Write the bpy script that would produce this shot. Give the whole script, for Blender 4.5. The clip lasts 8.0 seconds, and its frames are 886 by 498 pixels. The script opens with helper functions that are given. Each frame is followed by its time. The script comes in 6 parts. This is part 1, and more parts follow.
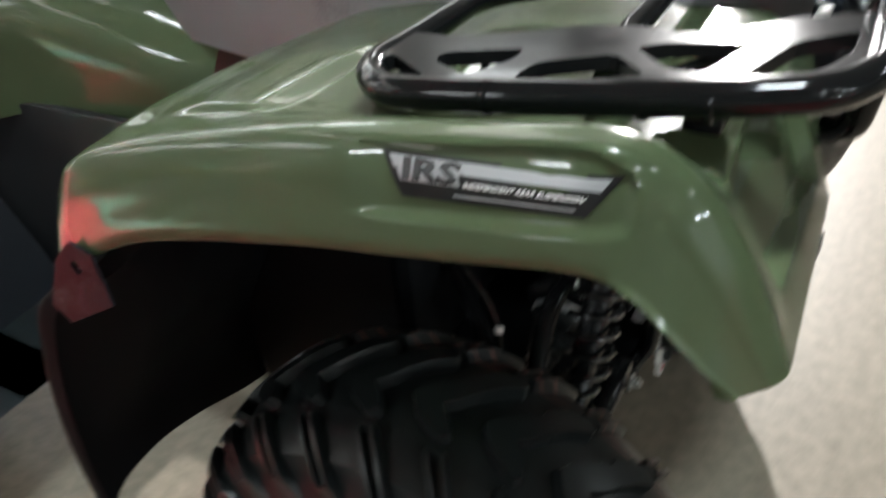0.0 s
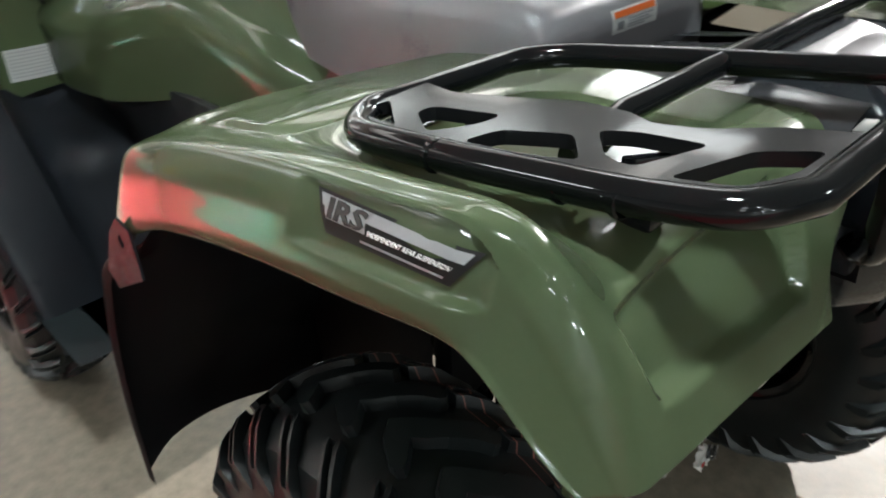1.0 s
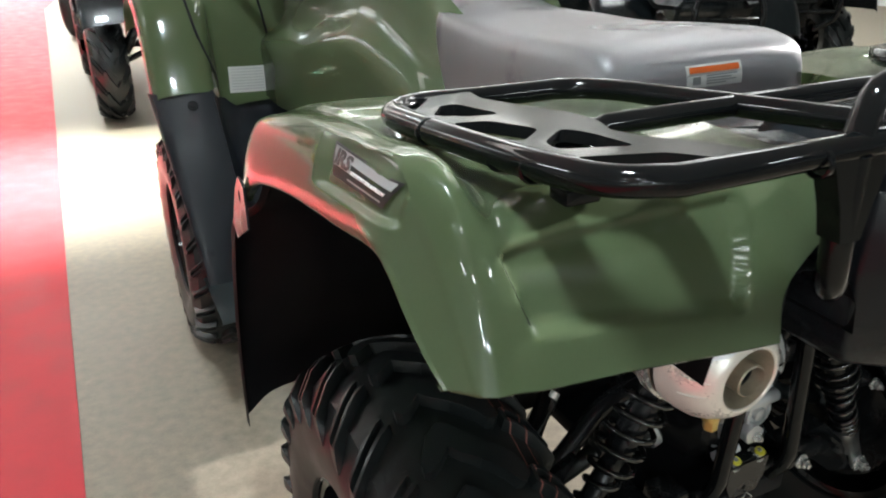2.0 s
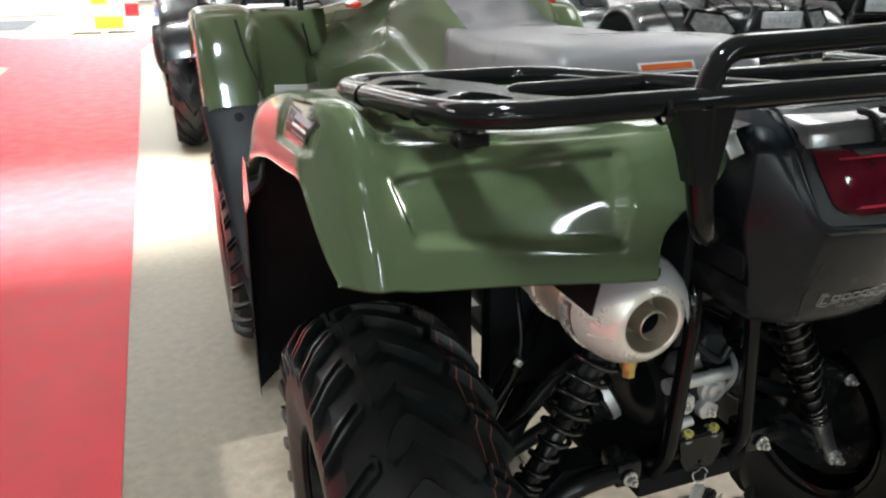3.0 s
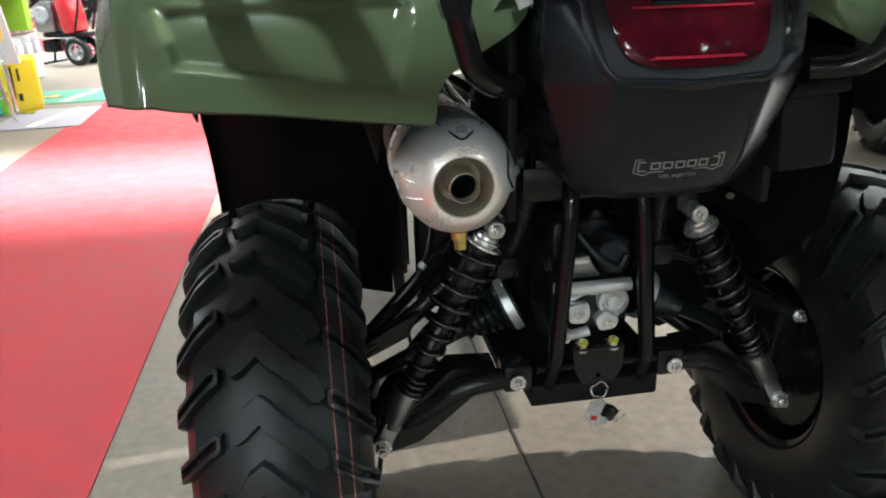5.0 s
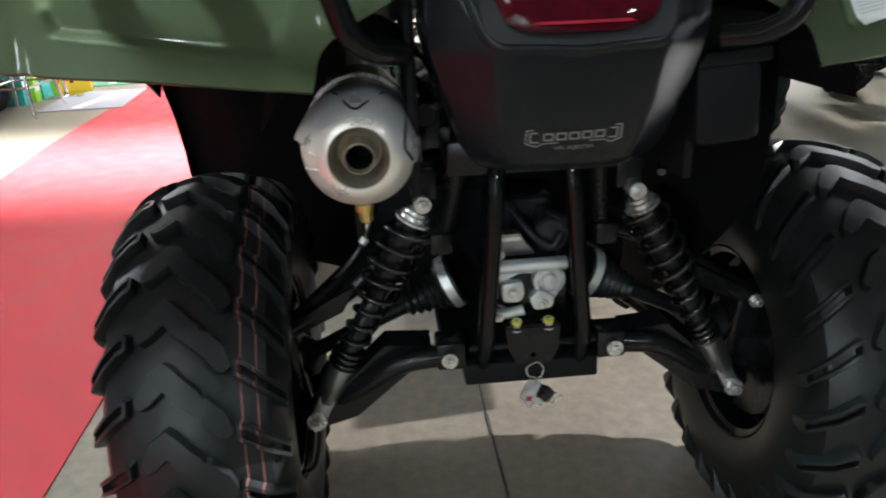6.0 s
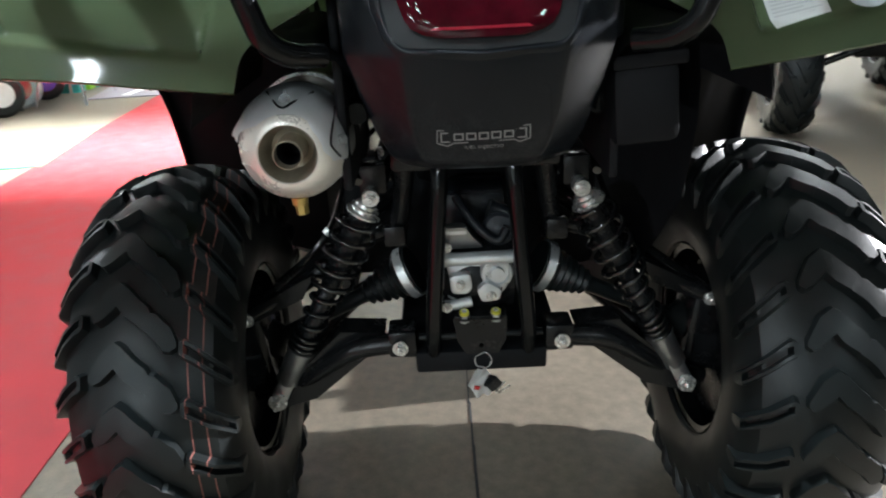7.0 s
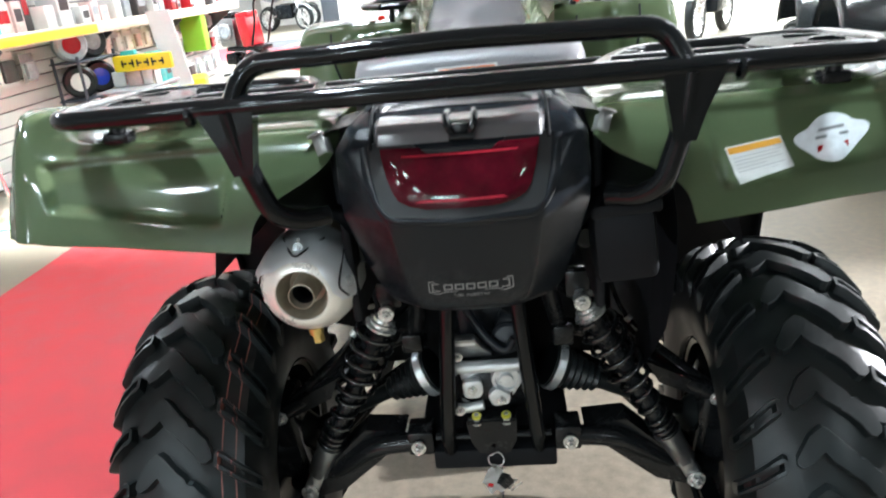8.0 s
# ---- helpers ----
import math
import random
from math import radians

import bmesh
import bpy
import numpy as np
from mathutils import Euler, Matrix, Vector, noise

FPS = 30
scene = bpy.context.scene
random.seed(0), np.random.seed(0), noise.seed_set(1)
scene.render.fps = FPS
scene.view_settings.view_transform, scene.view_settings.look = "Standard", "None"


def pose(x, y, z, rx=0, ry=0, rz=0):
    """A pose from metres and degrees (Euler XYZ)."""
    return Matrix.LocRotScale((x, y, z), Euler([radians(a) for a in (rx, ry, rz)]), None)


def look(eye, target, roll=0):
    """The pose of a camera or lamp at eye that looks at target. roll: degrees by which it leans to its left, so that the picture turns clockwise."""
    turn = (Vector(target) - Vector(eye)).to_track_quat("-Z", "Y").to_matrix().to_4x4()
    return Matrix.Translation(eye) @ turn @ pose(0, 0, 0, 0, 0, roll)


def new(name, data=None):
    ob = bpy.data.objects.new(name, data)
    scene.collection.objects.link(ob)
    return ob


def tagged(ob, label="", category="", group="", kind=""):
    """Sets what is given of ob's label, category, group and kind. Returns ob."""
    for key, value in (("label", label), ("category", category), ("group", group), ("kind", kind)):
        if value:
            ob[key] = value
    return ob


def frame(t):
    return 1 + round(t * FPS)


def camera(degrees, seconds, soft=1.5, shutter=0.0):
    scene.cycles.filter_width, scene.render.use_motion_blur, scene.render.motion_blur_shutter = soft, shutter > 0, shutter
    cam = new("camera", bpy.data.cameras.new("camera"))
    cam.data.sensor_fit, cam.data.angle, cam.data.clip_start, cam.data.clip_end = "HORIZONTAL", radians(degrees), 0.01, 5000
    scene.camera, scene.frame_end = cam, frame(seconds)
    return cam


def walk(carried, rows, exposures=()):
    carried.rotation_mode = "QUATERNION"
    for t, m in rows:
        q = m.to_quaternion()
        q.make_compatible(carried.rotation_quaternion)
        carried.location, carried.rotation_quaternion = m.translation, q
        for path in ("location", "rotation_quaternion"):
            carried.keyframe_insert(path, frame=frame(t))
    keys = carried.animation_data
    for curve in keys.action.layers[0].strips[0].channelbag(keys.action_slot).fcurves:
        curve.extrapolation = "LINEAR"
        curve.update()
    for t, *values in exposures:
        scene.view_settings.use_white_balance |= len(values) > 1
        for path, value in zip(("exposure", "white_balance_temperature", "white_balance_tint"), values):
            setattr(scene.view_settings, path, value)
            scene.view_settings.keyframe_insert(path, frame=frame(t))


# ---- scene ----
cam = camera(62.0, 8.0, soft=1.9, shutter=0.4)
PATH = [
    (0, (-0.922, -0.444, 1.211), (0.487, 0.425, 0.089), -5.5),
    (0.1, (-0.924, -0.449, 1.211), (0.541, 0.399, 0.145), -2.5),
    (0.3, (-0.893, -0.465, 1.205), (0.555, 0.404, 0.133), -2.8),
    (0.5, (-0.875, -0.477, 1.209), (0.521, 0.455, 0.122), -3.6),
    (0.8, (-0.847, -0.537, 1.218), (0.425, 0.595, 0.168), -3.2),
    (1, (-0.833, -0.581, 1.225), (0.35, 0.66, 0.195), -2.0),
    (1.2, (-0.814, -0.625, 1.222), (0.264, 0.725, 0.214), -1.0),
    (2.3, (-0.771, -0.882, 1.196), (0.014, 0.771, 0.388), 0.5),
    (2.5, (-0.759, -0.927, 1.194), (0.03, 0.739, 0.417), 0.5),
    (3, (-0.706, -1.009, 1.157), (-0.061, 0.731, 0.413), -0.2),
    (3.5, (-0.61, -1.122, 1.117), (-0.127, 0.652, 0.33), 1.1),
    (4, (-0.54, -1.194, 1.087), (-0.187, 0.62, 0.322), -2.4),
    (4.2, (-0.515, -1.203, 1.064), (-0.115, 0.614, 0.328), -2.3),
    (5.3, (-0.336, -1.188, 0.984), (-0.129, 0.672, 0.279), -2.1),
    (5.5, (-0.311, -1.187, 0.977), (-0.153, 0.674, 0.262), -2.5),
    (6, (-0.2, -1.209, 0.975), (-0.061, 0.644, 0.237), -2.4),
    (6.5, (-0.097, -1.236, 0.979), (0.034, 0.621, 0.248), -2.8),
    (7, (-0.048, -1.251, 0.989), (-0.055, 0.598, 0.227), -2.9),
    (7.5, (0.009, -1.253, 1.062), (-0.169, 0.601, 0.333), -4.3),
    (8, (0.056, -1.273, 1.155), (-0.138, 0.586, 0.445), -6.0),
]
walk(cam, [(t, look(eye, target, roll)) for t, eye, target, roll in PATH],
     exposures=[(0.0, 0.46, 6500, 10), (1.2, 0.60, 6500, 10), (2.5, 0.76, 6500, 10), (4.0, 0.58, 6320, 10), (5.5, 0.77, 6250, 10), (6.5, 0.56, 6150, 10), (7.0, 0.66, 6150, 10), (7.5, 0.92, 6120, 10), (8.0, 1.14, 6080, 10)])

# ---- world, lights ----
world = bpy.data.worlds.new("showroom_air")
world.use_nodes = True
world.node_tree.nodes["Background"].inputs["Color"].default_value = (0.9, 0.95, 1.0, 1)
world.node_tree.nodes["Background"].inputs["Strength"].default_value = 0.012
scene.world = world
CEIL = 3.7
# ceiling fixtures, all out of view, wide panels added for brightness: x, y, width, watts
LAMPS = [(x, y, 0.60, w * .82 * (0.72 if x < -4 else 1)) for y, w in ((5.4, 42), (7.6, 80), (9.8, 115), (12.2, 200), (14.3, 210), (17.6, 220)) for x in (-4.8, -1.35, 2.1, 5.4)]
LAMPS += [(2.3, 1.4, 0.50, 13), (-4.8, 1.8, 0.50, 70), (5.0, 2.6, 0.50, 14), (-0.72, -0.86, 0.20, 68), (-2.05, -4.1, 0.20, 15), (-3.05, -3.6, 0.20, 7), (3.6, -5.8, 0.26, 50), (-2.6, -7.4, 0.26, 36), (-5.4, -6.2, 0.26, 45)]
# added fill lamps far behind, unseen, to light the rear faces
LAMPS += [(x, -13.2, 0.60, 320) for x in (-5.6, -2.8)]
# a display spotlight on the ceiling beyond the quad bike's far flank, aimed at it
SPOT_AT, SPOT_TO = Vector((8.5, 1.15, 3.36)), Vector((0.2, -0.05, 0.2))
HANG = 0.42
# long louvred strips across the ceiling throw a band of light on the floor: x, y, length, watts
STRIPS = [(-2.1, 2.95, 4.4, 145), (3.4, 3.0, 4.4, 45)]


def ceiling_lamp(x, y, width, watts):
    data = bpy.data.lights.new("tube_light", "AREA")
    data.shape, data.size, data.size_y, data.energy = "RECTANGLE", width, 1.16 if width > .22 else .40, watts
    data.color = (0.91, 1.0, 1.03) if y > 1 else (0.86, 1.0, 1.03)
    if y > 4:
        data.spread = radians(118)
    ob = new("tube_light", data)
    ob.matrix_world = pose(x, y, CEIL - 0.125 - (HANG if width > .4 else 0))
    if y > 4:
        # added fill above the far panels: brightens the ceiling for reflections
        up = bpy.data.lights.new("ceiling_fill_uplight", "AREA")
        up.shape, up.size, up.size_y, up.energy, up.color = "RECTANGLE", width * .9, 1.1, max(watts * .40, 62), data.color
        new("ceiling_fill_uplight", up).matrix_world = pose(x, y, CEIL + .02 - HANG, 180, 0, 0)
    return ob


for lx, ly, lz, lw in LAMPS:
    ceiling_lamp(lx, ly, lz, lw)
data = bpy.data.lights.new("spot_beam", "SPOT")
data.energy, data.spot_size, data.spot_blend, data.shadow_soft_size, data.color = 6800, radians(21), .35, .07, (1.0, .98, .97)
new("spot_beam", data).matrix_world = look(SPOT_AT, SPOT_TO)
for lx, ly, ll, lw in STRIPS:
    data = bpy.data.lights.new("strip_light", "AREA")
    data.shape, data.size, data.size_y, data.energy, data.spread = "RECTANGLE", ll, 0.30, lw, radians(34)
    data.color = (0.97, 1.0, 0.95)
    new("strip_light", data).matrix_world = pose(lx, ly, CEIL - 0.125)


# ---- materials ----
def mat(name, color, rough=0.5, metal=0.0, vary=0.15, scale=8.0, bump=0.0, bscale=120.0, coat=0.0, rvary=0.1, spec=0.5, detail=4.0, rnd=0.0):
    m = bpy.data.materials.new(name)
    m.use_nodes = True
    nt = m.node_tree
    b = nt.nodes["Principled BSDF"]
    b.inputs["Metallic"].default_value = metal
    b.inputs["Specular IOR Level"].default_value = spec
    b.inputs["Coat Weight"].default_value = coat
    b.inputs["Coat Roughness"].default_value = 0.04
    co = nt.nodes.new("ShaderNodeTexCoord")
    n1 = nt.nodes.new("ShaderNodeTexNoise")
    n1.inputs["Scale"].default_value, n1.inputs["Detail"].default_value = scale, detail
    nt.links.new(co.outputs["Object"], n1.inputs["Vector"])
    n2 = nt.nodes.new("ShaderNodeTexNoise")
    n2.inputs["Scale"].default_value, n2.inputs["Detail"].default_value = bscale, 3.0
    nt.links.new(co.outputs["Object"], n2.inputs["Vector"])
    add = nt.nodes.new("ShaderNodeMath")
    add.operation = "MULTIPLY_ADD"
    nt.links.new(n2.outputs["Fac"], add.inputs[0])
    add.inputs[1].default_value = 0.35
    nt.links.new(n1.outputs["Fac"], add.inputs[2])
    ramp = nt.nodes.new("ShaderNodeMapRange")
    ramp.inputs["From Min"].default_value, ramp.inputs["From Max"].default_value = 0.35, 1.0
    ramp.inputs["To Min"].default_value, ramp.inputs["To Max"].default_value = 1 - vary, 1 + vary
    nt.links.new(add.outputs[0], ramp.inputs["Value"])
    mul = nt.nodes.new("ShaderNodeVectorMath")
    mul.operation = "SCALE"
    mul.inputs[0].default_value = color
    nt.links.new(ramp.outputs[0], mul.inputs["Scale"])
    last = mul.outputs[0]
    if rnd:
        oi = nt.nodes.new("ShaderNodeObjectInfo")
        rr = nt.nodes.new("ShaderNodeMapRange")
        rr.inputs["To Min"].default_value, rr.inputs["To Max"].default_value = 1 - rnd, 1 + rnd
        nt.links.new(oi.outputs["Random"], rr.inputs["Value"])
        m2 = nt.nodes.new("ShaderNodeVectorMath")
        m2.operation = "SCALE"
        nt.links.new(last, m2.inputs[0])
        nt.links.new(rr.outputs[0], m2.inputs["Scale"])
        last = m2.outputs[0]
    nt.links.new(last, b.inputs["Base Color"])
    rr = nt.nodes.new("ShaderNodeMapRange")
    rr.inputs["From Min"].default_value, rr.inputs["From Max"].default_value = 0.4, 1.0
    rr.inputs["To Min"].default_value, rr.inputs["To Max"].default_value = max(0.02, rough - rvary * rough), min(1, rough + rvary * rough)
    nt.links.new(add.outputs[0], rr.inputs["Value"])
    nt.links.new(rr.outputs[0], b.inputs["Roughness"])
    if bump:
        bp = nt.nodes.new("ShaderNodeBump")
        bp.inputs["Strength"].default_value, bp.inputs["Distance"].default_value = bump, 0.002
        nt.links.new(n2.outputs["Fac"], bp.inputs["Height"])
        nt.links.new(bp.outputs["Normal"], b.inputs["Normal"])
    return m


GREEN = mat("olive_plastic", (0.108, 0.147, 0.076), 0.22, vary=0.06, scale=3, bump=0.015, bscale=300, coat=1.0, rvary=0.25, spec=0.15)
BLACK_PLASTIC = mat("black_plastic", (0.009, 0.010, 0.011), 0.36, vary=0.2, scale=10, bump=0.12, bscale=900, rvary=0.2, spec=0.4)
GREY_PLASTIC = mat("charcoal_plastic", (0.0082, 0.0102, 0.0130), 0.27, vary=0.12, scale=6, bump=0.08, bscale=1100, rvary=0.2, spec=0.24)
GUARD_GREY = mat("satin_slate_plastic", (0.024, 0.027, 0.033), 0.34, vary=0.15, scale=8, bump=0.1, bscale=700, rvary=0.2, spec=0.4)
FOOT_GREY = mat("grey_blue_plastic", (0.026, 0.034, 0.037), 0.38, vary=0.15, scale=8, bump=0.1, bscale=500, rvary=0.2)
LINER = mat("matt_black_liner", (0.0094, 0.0100, 0.0114), 0.55, vary=0.25, scale=12, bump=0.1, bscale=600, spec=0.10)
GLOSS_BLACK = mat("gloss_black_paint", (0.005, 0.0055, 0.006), 0.13, vary=0.2, scale=14, bump=0.02, bscale=200, coat=0.42, rvary=0.4, spec=0.05)
FRAME_BLACK = mat("black_frame_paint", (0.0085, 0.0090, 0.0098), 0.24, vary=0.2, scale=16, bump=0.05, bscale=250, rvary=0.4, spec=0.28)
SPRING_BLACK = mat("gloss_black_spring_paint", (0.006, 0.0065, 0.007), 0.16, vary=0.2, scale=20, coat=0.8, spec=0.4, rvary=0.3)
RACK_SATIN = mat("satin_black_stamped_steel", (0.010, 0.0105, 0.011), 0.20, vary=0.2, scale=14, bump=0.02, bscale=260, rvary=0.3, spec=0.05, coat=0.14)
RUBBER = mat("tyre_rubber", (0.0088, 0.0110, 0.0114), 0.37, vary=0.3, scale=14, bump=0.10, bscale=520, rvary=0.25, spec=0.32)
SEAT_VINYL = mat("grey_seat_vinyl", (0.29, 0.280, 0.292), 0.30, vary=0.10, scale=5, bump=0.2, bscale=700, rvary=0.2, spec=1.0)
ALUMINIUM = mat("cast_aluminium", (0.66, 0.68, 0.69), 0.34, metal=0.7, vary=0.14, scale=30, bump=0.25, bscale=500, rvary=0.3)
DARK_STEEL = mat("dark_forged_steel", (0.34, 0.35, 0.355), 0.32, metal=0.9, vary=0.2, scale=40, bump=0.08, bscale=400)
STEEL = mat("zinc_steel", (0.66, 0.66, 0.64), 0.27, metal=0.72, vary=0.12, scale=40, bump=0.05, bscale=400, rvary=0.3)
MUFFLER = mat("brushed_stainless", (0.86, 0.83, 0.76), 0.31, metal=0.42, vary=0.10, scale=18, bump=0.08, bscale=350, rvary=0.3)
SHADED_STEEL = mat("shaded_brown_steel", (0.40, 0.36, 0.28), 0.40, metal=0.6, vary=0.25, scale=40, bump=0.08, bscale=300)
SHIELD = mat("pressed_aluminised_steel", (0.86, 0.88, 0.89), 0.31, metal=0.40, vary=0.06, scale=12, bump=0.03, bscale=260, rvary=0.1)
HEATED = mat("heat_tinted_steel", (0.42, 0.33, 0.27), 0.38, metal=0.55, vary=0.35, scale=14, bump=0.08, bscale=300)
BRASS = mat("yellow_zinc", (0.62, 0.47, 0.16), 0.32, metal=0.8, vary=0.15, scale=40)
YELLOW_MARK = mat("yellow_paint_mark", (0.62, 0.58, 0.05), 0.5, vary=0.2, scale=60)
CHROME = mat("chrome", (0.8, 0.8, 0.8), 0.12, metal=1.0, vary=0.05, scale=20)
RED_LENS = mat("red_lens", (0.55, 0.030, 0.060), 0.06, vary=0.3, scale=40, coat=0.7, spec=0.2)
RED_DEEP = mat("dark_red_lens", (0.085, 0.003, 0.011), 0.06, bump=0.35, bscale=60, vary=0.6, scale=22, coat=0.7, spec=0.2)
WHITE_LABEL = mat("white_label", (0.78, 0.78, 0.76), 0.45, vary=0.05, scale=20)
ORANGE_LABEL = mat("orange_print", (0.75, 0.18, 0.04), 0.45, vary=0.05, scale=20)
AMBER_LABEL = mat("amber_print", (0.80, 0.42, 0.05), 0.45, vary=0.05, scale=20)
GREY_PRINT = mat("grey_print", (0.28, 0.29, 0.30), 0.5, vary=0.05, scale=20)
DIM_SILVER = mat("dim_silver_badge", (0.25, 0.255, 0.26), 0.4, metal=0.4, vary=0.1, scale=25)
SILVER_PRINT = mat("silver_print", (0.50, 0.51, 0.52), 0.35, metal=0.2, vary=0.06, scale=25)
SEAL_SILVER = mat("pale_silver_foil", (0.55, 0.58, 0.60), 0.35, vary=0.15, scale=60)
PALE_PRINT = mat("pale_print", (0.62, 0.62, 0.61), 0.5, vary=0.05, scale=20)
PALE_BRACKET = mat("pale_zinc_bracket", (0.22, 0.22, 0.21), 0.35, metal=0.5, vary=0.15, scale=40)
BLACK_PRINT = mat("black_print", (0.012, 0.012, 0.012), 0.35, vary=0.1, scale=25)
RED_REFLECTOR = mat("red_reflector", (0.5, 0.02, 0.01), 0.15, vary=0.1, scale=40, coat=1)
CLEAR_LENS = mat("headlamp_lens", (0.20, 0.205, 0.215), 0.14, metal=0.4, vary=0.6, scale=34, coat=0.6)
CONCRETE = mat("polished_concrete", (0.190, 0.163, 0.124), 0.50, vary=0.32, scale=34, bump=0.12, bscale=190, rvary=0.3, detail=9, spec=0.3)
CARPET = mat("red_aisle_coating", (0.41, 0.039, 0.047), 0.62, vary=0.18, scale=9, bump=0.22, bscale=300, rvary=0.25, detail=9, spec=0.2)
WALL_WHITE = mat("white_wall_paint", (0.78, 0.77, 0.74), 0.6, vary=0.05, scale=2, bump=0.05, bscale=90)
CEIL_WHITE = mat("ceiling_tile_grey", (0.50, 0.50, 0.49), 0.8, vary=0.05, scale=6, bump=0.3, bscale=120)
WALL_GREY = mat("grey_wall_paint", (0.42, 0.415, 0.405), 0.6, vary=0.08, scale=2, bump=0.05, bscale=90)
SLAT_WHITE = mat("slatwall_white", (0.74, 0.73, 0.70), 0.4, vary=0.04, scale=3, rnd=0.03)
GROOVE = mat("slat_groove_shadow_grey", (0.16, 0.15, 0.14), 0.6, vary=0.1)
DECK = mat("satin_charcoal_deck", (0.070, 0.070, 0.074), 0.20, vary=0.12, scale=6, bump=0.03, bscale=900, rvary=0.3, spec=1.0)
DARK_TRIM = mat("dark_grey_trim", (0.06, 0.07, 0.085), 0.5, vary=0.1)
YELLOW = mat("yellow_plastic", (0.80, 0.60, 0.02), 0.4, vary=0.06, scale=6)
LIME = mat("lime_green_card", (0.30, 0.62, 0.04), 0.45, vary=0.06)
CREAM = mat("cream_shelf", (0.74, 0.66, 0.50), 0.45, vary=0.05)
MAT_GREEN = mat("green_floor_mat", (0.10, 0.30, 0.20), 0.85, vary=0.15, scale=20, bump=0.4, bscale=500)
MAT_GREY = mat("grey_floor_mat", (0.30, 0.28, 0.30), 0.8, vary=0.15, scale=20, bump=0.4, bscale=500)
MAT_BLACK = mat("black_floor_mat", (0.035, 0.035, 0.038), 0.8, vary=0.2, scale=20, bump=0.4, bscale=500)
RED_PAINT = mat("red_paint", (0.42, 0.012, 0.018), 0.2, vary=0.08, coat=0.7)
NAVY_PAINT = mat("dark_metallic_paint", (0.012, 0.017, 0.020), 0.22, vary=0.15, coat=0.8)
BLUE_PAINT = mat("blue_paint", (0.02, 0.05, 0.45), 0.25, vary=0.1, coat=0.5)
TEAL = mat("teal_pack", (0.05, 0.42, 0.38), 0.4, vary=0.3, scale=30)
PACK_GREY = mat("grey_pack", (0.35, 0.37, 0.39), 0.4, vary=0.3, scale=30)
PACK_PINK = mat("pale_pink_pack", (0.70, 0.52, 0.50), 0.45, vary=0.2, scale=30)
PACK_DARK = mat("dark_pack", (0.06, 0.05, 0.05), 0.4, vary=0.3, scale=30)
GREEN_LED = mat("tube_diffuser", (0.8, 0.8, 0.8), 0.4, vary=0.02)
nd = GREEN_LED.node_tree.nodes["Principled BSDF"]
nd.inputs["Emission Color"].default_value = (1.0, 0.97, 0.93, 1)
nd.inputs["Emission Strength"].default_value = 14.0
PANEL_LED = GREEN_LED.copy()
PANEL_LED.name = "panel_diffuser"
PANEL_LED.node_tree.nodes["Principled BSDF"].inputs["Emission Strength"].default_value = 4.0


# ---- mesh tools ----
from mathutils.bvhtree import BVHTree


def smooth(me, angle=38):
    for p in me.polygons:
        p.use_smooth = True
    me.set_sharp_from_angle(angle=radians(angle))


def part(name, bm, material, parent=None, label="", angle=38):
    """Links a bmesh as one mesh object under a thing or part."""
    bmesh.ops.recalc_face_normals(bm, faces=bm.faces[:])
    me = bpy.data.meshes.new(name)
    bm.to_mesh(me)
    bm.free()
    smooth(me, angle)
    mats = material if isinstance(material, (list, tuple)) else [material]
    for mm in mats:
        me.materials.append(mm)
    ob = new(name, me)
    if parent is not None:
        ob.parent = parent
    if label:
        ob["label"] = label
    return ob


def thing(name, label, category, group="", kind="", m=None):
    ob = new(name)
    ob.empty_display_size = 0.1
    if m is not None:
        ob.matrix_world = m
    return tagged(ob, label, category, group, kind)


def B():
    return bmesh.new()


def box(bm, c, s, bev=0.0, rot=(0, 0, 0), mi=0):
    r = bmesh.ops.create_cube(bm, size=1.0)
    vs = r["verts"]
    M = Matrix.Translation(c) @ Euler([radians(a) for a in rot]).to_matrix().to_4x4() @ Matrix.Diagonal((*s, 1))
    bmesh.ops.transform(bm, matrix=M, verts=vs)
    fs = list({f for v in vs for f in v.link_faces})
    for f in fs:
        f.material_index = mi
    if bev:
        es = list({e for v in vs for e in v.link_edges})
        bmesh.ops.bevel(bm, geom=es, offset=bev, segments=2, affect="EDGES", profile=0.5)
    return bm


def frame_of(d):
    d = Vector(d).normalized()
    up = Vector((0, 0, 1)) if abs(d.z) < 0.95 else Vector((0, 1, 0))
    a = d.cross(up).normalized()
    return a, d.cross(a).normalized(), d


def cyl(bm, p0, p1, r0, r1=None, seg=16, cap=True, mi=0):
    r1 = r0 if r1 is None else r1
    p0, p1 = Vector(p0), Vector(p1)
    a, b, d = frame_of(p1 - p0)
    rings = []
    for p, r in ((p0, r0), (p1, r1)):
        rings.append([bm.verts.new(p + (a * math.cos(2 * math.pi * k / seg) + b * math.sin(2 * math.pi * k / seg)) * r) for k in range(seg)])
    for k in range(seg):
        bm.faces.new((rings[0][k], rings[0][(k + 1) % seg], rings[1][(k + 1) % seg], rings[1][k])).material_index = mi
    if cap:
        bm.faces.new(rings[0][::-1]).material_index = mi
        bm.faces.new(rings[1]).material_index = mi
    return bm


